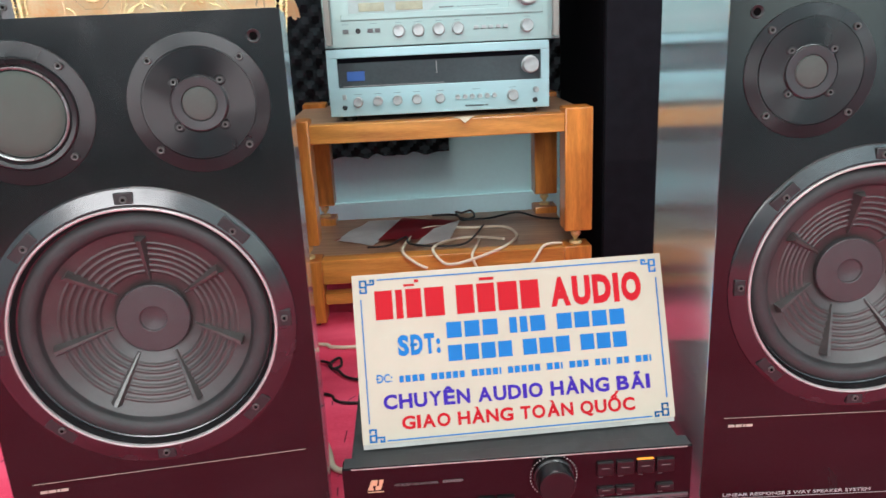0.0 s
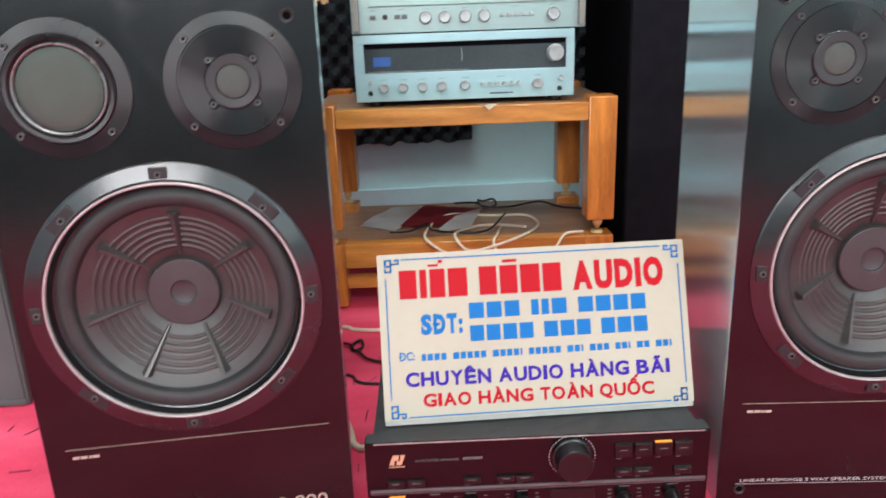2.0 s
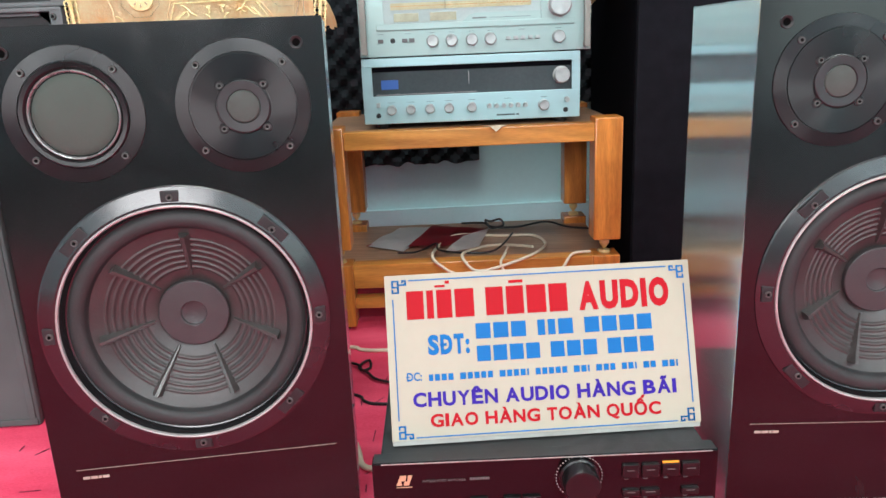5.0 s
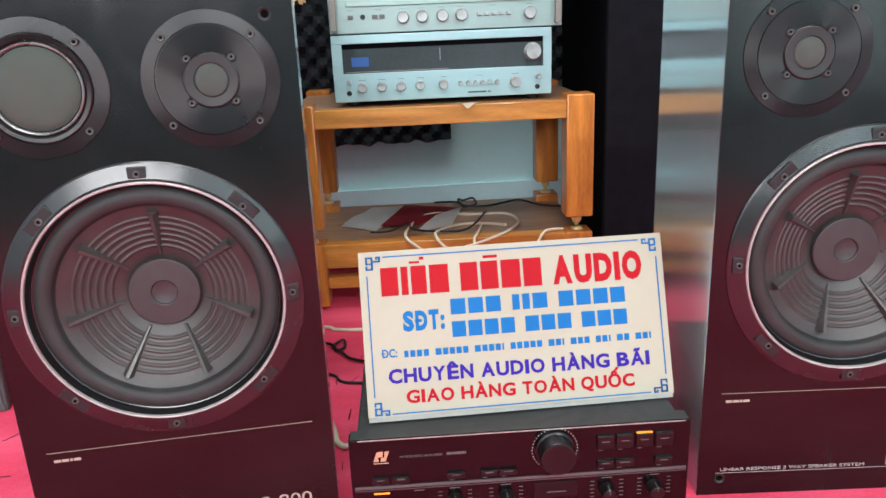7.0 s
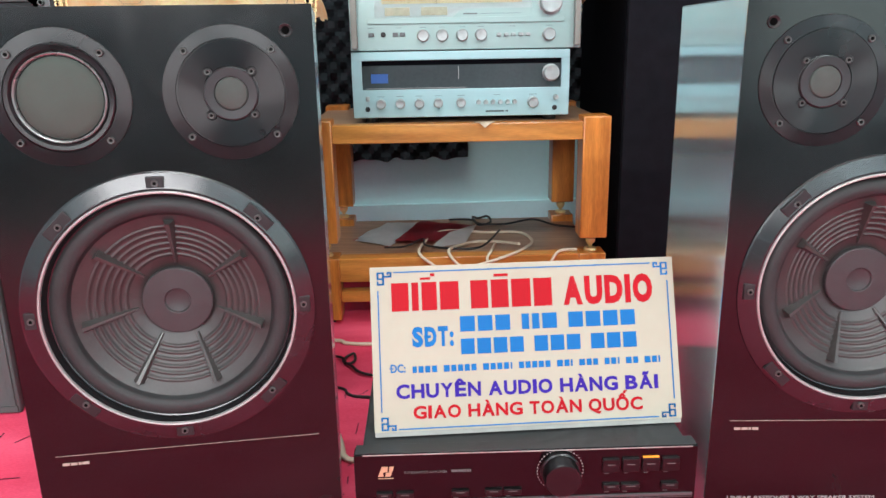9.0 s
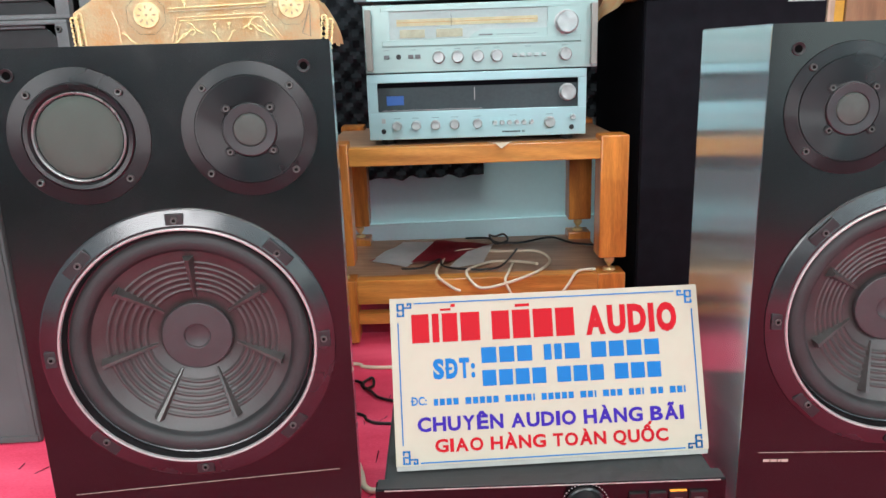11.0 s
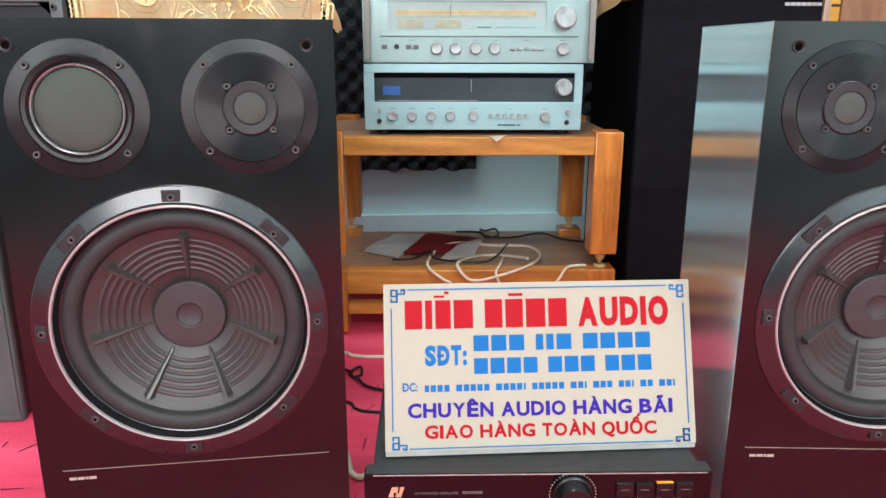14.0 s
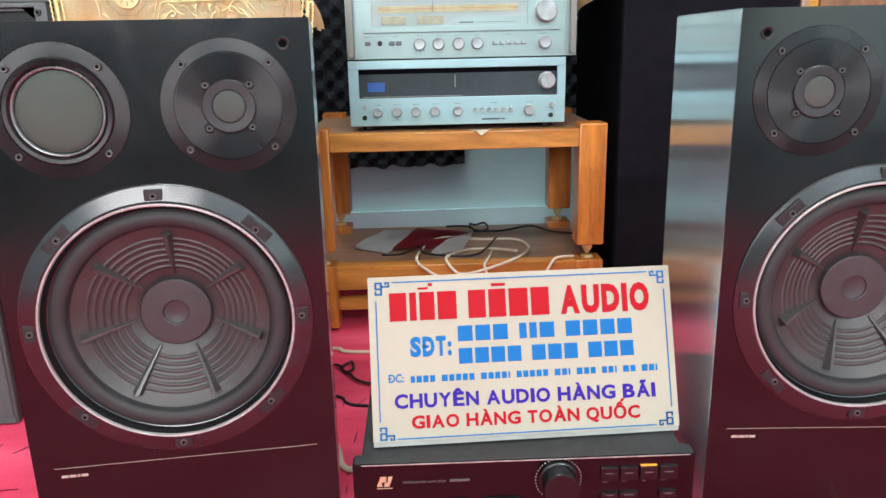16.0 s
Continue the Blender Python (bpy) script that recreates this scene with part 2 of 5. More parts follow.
def hazed(m, scale, low, high, extra):
    """Wiped-over patches: cloudy spots where the gloss is duller."""
    nt = m.node_tree
    n, l = nt.nodes, nt.links
    p = n["Principled BSDF"]
    tc, cloud, mr, add = n.new("ShaderNodeTexCoord"), n.new("ShaderNodeTexNoise"), n.new("ShaderNodeMapRange"), n.new("ShaderNodeMath")
    cloud.inputs["Scale"].default_value, cloud.inputs["Detail"].default_value, cloud.inputs["Distortion"].default_value = scale, 6, 0.8
    mr.inputs["From Min"].default_value, mr.inputs["From Max"].default_value, mr.inputs["To Max"].default_value = low, high, extra
    src = p.inputs["Roughness"].links[0].from_socket
    l.new(tc.outputs["Object"], cloud.inputs["Vector"])
    l.new(cloud.outputs["Fac"], mr.inputs["Value"])
    l.new(src, add.inputs[0])
    l.new(mr.outputs[0], add.inputs[1])
    l.new(add.outputs[0], p.inputs["Roughness"])


hazed(LACQUER, 9.0, 0.5, 0.75, 0.13)
hazed(FRAME, 16.0, 0.5, 0.75, 0.15)
hazed(AMP_TOP, 12.0, 0.5, 0.65, 0.25)


# ---- mesh helpers ----
def finish(bm, name, material, smooth=True, sharp=0.6):
    bmesh.ops.recalc_face_normals(bm, faces=bm.faces)
    for e in bm.edges:
        e.smooth = not (len(e.link_faces) == 2 and e.calc_face_angle(0) > sharp)
    for f in bm.faces:
        # large square-on faces stay flat between their eased edges
        f.smooth = smooth and not (max(abs(c) for c in f.normal) > 0.99999 and f.calc_area() > 2e-5)
    me = bpy.data.meshes.new(name)
    bm.to_mesh(me)
    bm.free()
    me.materials.append(material)
    return me


def put(name, me, parent, loc=(0, 0, 0), rot=(0, 0, 0), label=""):
    ob = new(name, me)
    ob.parent = parent
    ob.matrix_basis = pose(*loc, *rot)
    return tagged(ob, label)


def part(name, bm, material, parent, label="", loc=(0, 0, 0), rot=(0, 0, 0), smooth=True, sharp=0.6):
    return put(name, finish(bm, name, material, smooth, sharp), parent, loc, rot, label)


def thing(name, m, label, category, group="", kind=""):
    ob = new(name)
    ob.matrix_world = m
    ob.empty_display_size = 0.05
    return tagged(ob, label, category, group, kind)


def box(x0, x1, y0, y1, z0, z1, bevel=0.0, seg=2, bm=None):
    own = bmesh.new()
    bmesh.ops.create_cube(own, size=1)
    for v in own.verts:
        v.co = (x0 + (v.co.x + 0.5) * (x1 - x0), y0 + (v.co.y + 0.5) * (y1 - y0), z0 + (v.co.z + 0.5) * (z1 - z0))
    if bevel:
        bmesh.ops.bevel(own, geom=list(own.edges), offset=bevel, segments=seg, profile=0.5, affect="EDGES")
    if bm is None:
        return own
    tmp = bpy.data.meshes.new("tmp")
    own.to_mesh(tmp)
    own.free()
    bm.from_mesh(tmp)
    bpy.data.meshes.remove(tmp)
    return bm


def lathe(profile, n=64, c=(0, 0), bm=None):
    """Turn (radius, y) pairs about the axis that runs along y through (x, z) = c."""
    bm = bm or bmesh.new()
    rings = []
    for r, y in profile:
        if r < 1e-6:
            rings.append([bm.verts.new((c[0], y, c[1]))])
        else:
            rings.append([bm.verts.new((c[0] + r * math.cos(2 * math.pi * i / n), y, c[1] + r * math.sin(2 * math.pi * i / n))) for i in range(n)])
    for a, b in zip(rings, rings[1:]):
        for i in range(n):
            j = (i + 1) % n
            if len(a) == 1 and len(b) == 1:
                continue
            if len(a) == 1:
                bm.faces.new((a[0], b[j], b[i]))
            elif len(b) == 1:
                bm.faces.new((a[i], a[j], b[0]))
            else:
                bm.faces.new((a[i], a[j], b[j], b[i]))
    return bm


def tube(points, radius, n=8, steps=8):
    """A round cable through points, smoothed as a Catmull-Rom line."""
    pts = [Vector(p) for p in points]
    line = []
    for i in range(len(pts) - 1):
        p0, p1, p2, p3 = pts[max(i - 1, 0)], pts[i], pts[i + 1], pts[min(i + 2, len(pts) - 1)]
        for s in range(steps):
            t = s / steps
            line.append(0.5 * (2 * p1 + (p2 - p0) * t + (2 * p0 - 5 * p1 + 4 * p2 - p3) * t * t + (3 * p1 - p0 - 3 * p2 + p3) * t ** 3))
    line.append(pts[-1])
    bm = bmesh.new()
    rings = []
    for i, p in enumerate(line):
        d = (line[min(i + 1, len(line) - 1)] - line[max(i - 1, 0)]).normalized()
        side = d.cross(Vector((0, 0, 1)))
        side = side.normalized() if side.length > 1e-4 else Vector((1, 0, 0))
        up = side.cross(d)
        rings.append([bm.verts.new(p + radius * (math.cos(2 * math.pi * k / n) * side + math.sin(2 * math.pi * k / n) * up)) for k in range(n)])
    for a, b in zip(rings, rings[1:]):
        for k in range(n):
            bm.faces.new((a[k], a[(k + 1) % n], b[(k + 1) % n], b[k]))
    bm.faces.new(rings[0][::-1])
    bm.faces.new(rings[-1])
    return bm


def text_mesh(text, bold):
    cu = bpy.data.curves.new("words", "FONT")
    cu.body, cu.size, cu.offset, cu.extrude, cu.resolution_u = text, 1.0, bold, 0.01, 3
    ob = new("words", cu)
    bpy.context.view_layer.update()
    me = bpy.data.meshes.new_from_object(ob.evaluated_get(bpy.context.evaluated_depsgraph_get()))
    bpy.data.objects.remove(ob)
    bpy.data.curves.remove(cu)
    return me, np.array([v.co[:] for v in me.vertices])


def lettering(text, x0, x1, z0, z1, y, material, parent, bold=0.0, name="lettering", label="", rise=0.0):
    """Words in the built-in font on the face y: x0..x1 wide, capitals z0..z1 high, the line rising by rise to its end."""
    ref, cap = text_mesh("H", bold)
    bpy.data.meshes.remove(ref)
    me, co = text_mesh(text, bold)
    lo, hi = co.min(0), co.max(0)
    for v in me.vertices:
        u = (v.co.x - lo[0]) / (hi[0] - lo[0])
        v.co = (x0 + u * (x1 - x0), y - 0.0004 - (v.co.z - lo[2]) / (hi[2] - lo[2]) * 0.0006,
                z0 + rise * u + (v.co.y - cap[:, 1].min()) / (cap[:, 1].max() - cap[:, 1].min()) * (z1 - z0))
    me.name = name
    me.materials.clear()
    me.materials.append(material)
    return put(name, me, parent, label=label)


WIDE = dict(zip("ABCDEGHIJNOQSTUYĐ :", (0.76, 0.70, 0.74, 0.72, 0.64, 0.78, 0.72, 0.28, 0.55, 0.72, 0.78, 0.78, 0.67, 0.62, 0.71, 0.70, 0.74, 0.30, 0.30)))
PLAIN = dict(zip("ÊÀÃỐ", "EAAO"))


def capitals(text, x0, x1, z0, z1, y, material, parent, bold, rise=0.0):
    """Sturdy block capitals: each letter of the built-in font set to the width of a bold grotesque."""
    ref, cap = text_mesh("H", bold)
    bpy.data.meshes.remove(ref)
    c0, c1 = cap[:, 1].min(), cap[:, 1].max()
    widths = [WIDE[PLAIN.get(c, c)] for c in text]
    unit = (x1 - x0) / (sum(widths) - 0.08)
    bm, x = bmesh.new(), x0
    for c, w in zip(text, widths):
        if c != " ":
            me, co = text_mesh(c, bold)
            lo, hi = co.min(0), co.max(0)
            for v in me.vertices:
                px = x + (v.co.x - lo[0]) / (hi[0] - lo[0]) * (w - 0.08) * unit
                v.co = (px, y - 0.0004 - (v.co.z - lo[2]) / (hi[2] - lo[2]) * 0.0006, z0 + rise * (px - x0) / (x1 - x0) + (v.co.y - c0) / (c1 - c0) * (z1 - z0))
            bm.from_mesh(me)
            bpy.data.meshes.remove(me)
        x += w * unit
    me = bpy.data.meshes.new("lettering")
    bm.to_mesh(me)
    bm.free()
    me.materials.append(material)
    return put("lettering", me, parent)


def bars(widths, x0, x1, z0, z1, y, material, parent, name="bar", gap=0.16, label=""):
    """Plain bars for writing that is not spelled out; a zero in widths is a word space."""
    unit = (x1 - x0) / (sum((w if w else 0.6) + (gap if w else 0) for w in widths) - gap)
    x = x0
    for w in widths:
        if w:
            part(name, box(x, x + w * unit, y - 0.0009, y - 0.0003, z0, z1), material, parent, label, smooth=False)
            x += (w + gap) * unit
        else:
            x += 0.6 * unit


SCREW_ME = finish(lathe([(0.0, -0.0006), (0.0018, -0.0006), (0.0021, -0.0022), (0.0034, -0.0024), (0.0042, -0.0015), (0.0044, 0.0006)], 16), "screw", SCREW)
SOCKET_ME = finish(lathe([(0.0, -0.0014), (0.0021, -0.0014), (0.0023, -0.0002)], 6), "socket", SOCKET)


def screw(parent, x, y, z, size=1.0):
    s = put("screw", SCREW_ME, parent, (x, y, z))
    s.scale = (size, size, size)
    if parent.parent is None or parent.parent.parent is None:
        put("socket", SOCKET_ME, parent, (x, y - 0.0012 * size, z)).scale = (size, size, size)
    return s


# ---- the room ----
def slab(name, x0, x1, y0, y1, z0, z1, material, label, category):
    me = finish(box(x0, x1, y0, y1, z0, z1), name, material, False)
    return tagged(new(name, me), label, category, kind="structure")


slab("floor", -2.6, 3.0, -3.5, 2.4, -0.1, -0.006, mat("dark_grey_floor_tile", (0.06, 0.065, 0.065), 0.35, vary=0.2), "dark grey shop floor", "floor")
slab("carpet", -2.6, 3.0, -0.85, 2.4, -0.0055, 0.0, CARPET, "pink red carpet laid over the shop floor", "carpet")
slab("wall_north", -2.6, 3.0, 2.4, 2.55, -0.1, 3.0, PAINT, "pale blue painted wall behind the equipment", "wall")
slab("wall_west", -2.75, -2.6, -3.5, 2.55, -0.1, 3.0, PLASTER, "plain pale plastered side wall", "wall")
slab("wall_east", 3.0, 3.15, -3.5, 2.55, -0.1, 3.0, PLASTER, "plain pale plastered side wall", "wall")
slab("ceiling", -2.75, 3.15, -3.65, 2.55, 3.0, 3.12, CEILING, "plain white painted ceiling", "ceiling")
slab("baseboard", -2.6, 3.0, 2.385, 2.4, 0.0, 0.138, PAINT_SKIRT, "pale painted skirting along the wall", "baseboard")
# closing wall behind the camera, its two openings added to hold the lamps
bm = box(-2.75, -2.35, -3.65, -3.5, -0.1, 3.0)
box(0.05, 1.7, -3.65, -3.5, -0.1, 3.0, bm=bm)
box(2.9, 3.15, -3.65, -3.5, -0.1, 3.0, bm=bm)
box(1.7, 2.9, -3.65, -3.5, 2.1, 3.0, bm=bm)
box(-2.35, 0.05, -3.65, -3.5, 2.6, 3.0, bm=bm)
box(-2.35, 0.05, -3.65, -3.5, -0.1, 1.15, bm=bm)
tagged(new("wall_south", finish(bm, "wall_south", PLASTER, False)), "unseen front wall with openings added for the window and door lamps", "wall", kind="structure")
slab("pavement", -6, 6, -12, -3.5, -0.2, -0.1, mat("grey_concrete", (0.35, 0.34, 0.33), 0.85, vary=0.12), "grey concrete outside the unseen front wall", "pavement")


# ---- floorstanding loudspeakers ----
W, H, D = 0.380, 0.7035, 0.264


def cabinet_mesh(wx, wz, r):
    """Shell of the cabinet with a round woofer opening through the front baffle."""
    bm = bmesh.new()
    corners = [math.atan2(z - wz, x - wx) for x in (0, W) for z in (0, H)]
    angles = sorted([2 * math.pi * i / 72 - math.pi for i in range(72)] + corners)
    inner, outer, deep = [], [], []
    for a in angles:
        cx, cz = math.cos(a), math.sin(a)
        k = min(((W - wx) / cx if cx > 1e-9 else (-wx / cx if cx < -1e-9 else 1e9)), ((H - wz) / cz if cz > 1e-9 else (-wz / cz if cz < -1e-9 else 1e9)))
        inner.append(bm.verts.new((wx + r * cx, 0, wz + r * cz)))
        deep.append(bm.verts.new((wx + r * cx, 0.09, wz + r * cz)))
        outer.append(bm.verts.new((wx + k * cx, 0, wz + k * cz)))
    n = len(angles)
    for i in range(n):
        j = (i + 1) % n
        bm.faces.new((inner[i], inner[j], outer[j], outer[i]))
        bm.faces.new((inner[i], deep[i], deep[j], inner[j]))
    bm.faces.new(deep)
    return bm


def shell_mesh():
    """Sides, top, bottom and back around the baffle, a hair proud of it, with eased edges."""
    bm = box(0, W, 0.0015, D, 0, H, 0.002)
    front = [f for f in bm.faces if f.normal.y < -0.9]
    bmesh.ops.delete(bm, geom=front, context="FACES")
    return bm


def build_speaker(m, mirrored, label):
    sp = thing("loudspeaker", m, label, "loudspeaker", "pair of loudspeakers")
    fx = (lambda u: W - u) if mirrored else (lambda u: u)
    wx, wz = fx(0.1876), 0.3456
    part("cabinet", shell_mesh(), SHEEN_SIDE, sp, "glossy black cabinet sides, their reflection set in pale metal", smooth=False)
    part("baffle", cabinet_mesh(wx, wz, 0.147), LACQUER, sp, "glossy black front baffle", smooth=False)
    # woofer
    wf = part("woofer", lathe([(0.1745, 0.0), (0.1740, -0.0016), (0.1720, -0.0028), (0.1545, -0.0078), (0.1520, -0.0078), (0.1490, 0.0)], 96, (wx, wz)), FRAME, sp, "woofer in a black cast frame ring", sharp=0.15)
    part("trim_ring", lathe([(0.1518, -0.0070), (0.1514, -0.0092), (0.1503, -0.0100), (0.1489, -0.0096), (0.1480, -0.0070), (0.1474, 0.002)], 96, (wx, wz)), CHROME, wf, "thin silver trim ring")
    part("basket", lathe([(0.1478, -0.0066), (0.1462, -0.001), (0.1440, 0.0035), (0.1395, 0.0055)], 96, (wx, wz)), FRAME, wf)
    part("surround", lathe([(0.1440, 0.0060)] + [(0.1322 + 0.0112 * math.cos(a), 0.0070 - 0.0080 * math.sin(a)) for a in [math.pi * i / 10 for i in range(1, 10)]] + [(0.1206, 0.0085), (0.119, 0.0105)], 96, (wx, wz)), SURROUND, wf, "black rolled rubber surround")
    prof = []
    for i in range(97):
        r = 0.1195 - (0.1195 - 0.043) * i / 96
        y = 0.0100 + 0.0360 * ((0.1195 - r) / 0.0765) ** 0.92
        if 0.060 < r < 0.108:
            y -= 0.0017 * max(0.0, math.sin((r - 0.060) / 0.048 * 6 * 2 * math.pi)) ** 0.6
        prof.append((r, y))
    part("cone", lathe(prof, 96, (wx, wz)), CONE, wf, "ribbed brown-black woofer cone", sharp=1.2)
    part("dust_cap", lathe([(0.0442, 0.046), (0.0438, 0.0385), (0.0425, 0.0375), (0.0170, 0.0368), (0.0158, 0.0375), (0.0150, 0.0395), (0.008, 0.0415), (0.0, 0.042)], 64, (wx, wz)), CAP, wf, "flat round dust cap with a dished centre", sharp=0.25)
    rib = bmesh.new()
    prev = None
    for i in range(9):
        k = i / 8
        r = 0.050 + 0.062 * k
        y0 = 0.0105 + 0.0360 * ((0.1195 - r) / 0.0765) ** 0.92
        h, hw = 0.0028 + 0.0102 * k, 0.0032 + 0.0044 * k
        ring = [rib.verts.new(p) for p in ((-hw, y0 + 0.002, r), (-hw * 0.3, y0 - h, r - 0.003 * k), (hw * 0.3, y0 - h, r - 0.003 * k), (hw, y0 + 0.002, r))]
        if prev:
            for a in range(3):
                rib.faces.new((prev[a], prev[a + 1], ring[a + 1], ring[a]))
        else:
            rib.faces.new(ring)
        prev = ring
    rib.faces.new(prev[::-1])
    rib_me = finish(rib, "rib", RIB, False)
    spin = 3 if not mirrored else -7
    for i in range(7):
        put("rib", rib_me, wf, (wx, 0, wz), (0, spin + i * 360 / 7, 0))
    pad_me = finish(box(-0.0105, 0.0105, -0.0076, -0.002, -0.008, 0.008, 0.0012), "screw_pad", BLACK)
    long_me = finish(box(-0.019, 0.019, -0.0074, -0.002, -0.0085, 0.0085, 0.0014), "screw_pad", BLACK)
    for i in range(8):
        a = radians(45 * i)
        x, z = wx + 0.1604 * math.sin(a), wz + 0.1604 * math.cos(a)
        put("screw_pad", long_me if i % 2 else pad_me, wf, (x, 0, z), (0, 45 * i, 0))
        screw(wf, x, -0.0072, z)
    # tweeter
    tx, tz = fx(0.2834), 0.6060
    tw = part("tweeter", lathe([(0.0768, 0.0), (0.0766, -0.0012), (0.0762, -0.0016), (0.0620, -0.0024), (0.0616, -0.0016), (0.0604, -0.0016), (0.0600, -0.0032), (0.0400, -0.0026), (0.0318, -0.0022), (0.0314, -0.0010), (0.0306, -0.0010), (0.0300, -0.0012)], 72, (tx, tz)), PLATE, sp, "round tweeter with a flat dark plate", sharp=0.15)
    part("phase_ring", lathe([(0.0300, -0.0004), (0.0297, -0.0048), (0.0288, -0.0054), (0.0196, -0.0048), (0.0190, -0.0042), (0.0184, -0.0030)], 64, (tx, tz)), RING, tw, "satin grey ring round the dome", sharp=0.25)
    part("dome", lathe([(0.0188, -0.0032), (0.0170, -0.0052), (0.0110, -0.0066), (0.0055, -0.0072), (0.0, -0.0074)], 48, (tx, tz)), DOME, tw, "small grey dome")
    boss = finish(lathe([(0.0, -0.0032), (0.0052, -0.0032), (0.0062, -0.0022), (0.0064, 0.0012)], 20), "screw_boss", PLATE)
    for sx in (-1, 1):
        for sz in (-1, 1):
            screw(tw, tx + sx * 0.0483, -0.0026, tz + sz * 0.0483)
            put("screw_boss", boss, tw, (tx + sx * 0.0245, 0, tz + sz * 0.0245))
            screw(tw, tx + sx * 0.0245, -0.0030, tz + sz * 0.0245, 0.85)
    # midrange
    mx, mz = fx(0.0969), 0.6056
    md = part("midrange", lathe([(0.0768, 0.0), (0.0766, -0.0012), (0.0762, -0.0016), (0.0606, -0.0024), (0.0602, -0.0014), (0.0594, -0.0014), (0.0590, -0.0046), (0.0578, -0.0056), (0.0535, -0.0050), (0.0500, -0.0016), (0.0495, 0.0)], 72, (mx, mz)), PLATE, sp, "round midrange unit in a dark ring", sharp=0.15)
    part("trim_ring", lathe([(0.0505, -0.0016), (0.0500, -0.0034), (0.0490, -0.0042), (0.0478, -0.0034), (0.0470, 0.0000), (0.0462, 0.0012)], 72, (mx, mz)), DARK_CHROME, md, "thin chrome ring")
    part("mesh_dome", lathe([(0.0464, 0.0008), (0.0450, -0.0012), (0.0380, -0.0040), (0.0270, -0.0062), (0.0140, -0.0074), (0.0, -0.0078)], 72, (mx, mz)), MESH, md, "grey domed wire mesh")
    for sx in (-1, 1):
        for sz in (-1, 1):
            screw(md, mx + sx * 0.0484, -0.0032, mz + sz * 0.0484)
    # grille sockets
    peg = finish(lathe([(0.0078, 0.0), (0.0076, -0.0014), (0.0070, -0.0018), (0.0058, -0.0014), (0.0043, -0.0002)], 24), "grille_socket", BLACK)
    hole = finish(lathe([(0.0, -0.0006), (0.0044, -0.0006), (0.0046, 0.001)], 20), "hole", SOCKET)
    for x, z in ((0.0309, 0.6751), (0.3491, 0.6751), (0.0309, 0.027), (0.3491, 0.027)):
        g = put("grille_socket", peg, sp, (x, 0, z))
        put("hole", hole, g)
    # printed lines and writing
    part("line", box(0.0250, 0.3550, -0.0009, -0.0003, 0.1594, 0.15995), PRINT_GOLD, sp, "thin pale printed line", smooth=False)
    part("line", box(0.0250, 0.3550, -0.0009, -0.0003, 0.0352, 0.0357), PRINT_GREY, sp, smooth=False)
    bars([1, 1, 0.4, 1], 0.0318, 0.0640, 0.1460, 0.1496, 0, PRINT_GOLD, sp, "brand_mark")
    lettering("LINEAR RESPONSE 3 WAY SPEAKER SYSTEM", 0.0312, 0.2335, 0.0385, 0.0432, 0, PRINT_GREY, sp, name="caption")
    lettering("LS-800", 0.2632, 0.3446, 0.0385, 0.0545, 0, PRINT_GOLD, sp, name="model_number")
    return sp


build_speaker(pose(-0.4581, 0.8397, 0, 0, 0, 4.6), False, "glossy black three-way floorstanding loudspeaker with bare drivers on pink carpet")
build_speaker(pose(0.4238, 0.8496, 0, 0, 0, -5.0), True, "glossy black three-way loudspeaker with mirrored drivers standing on carpet")


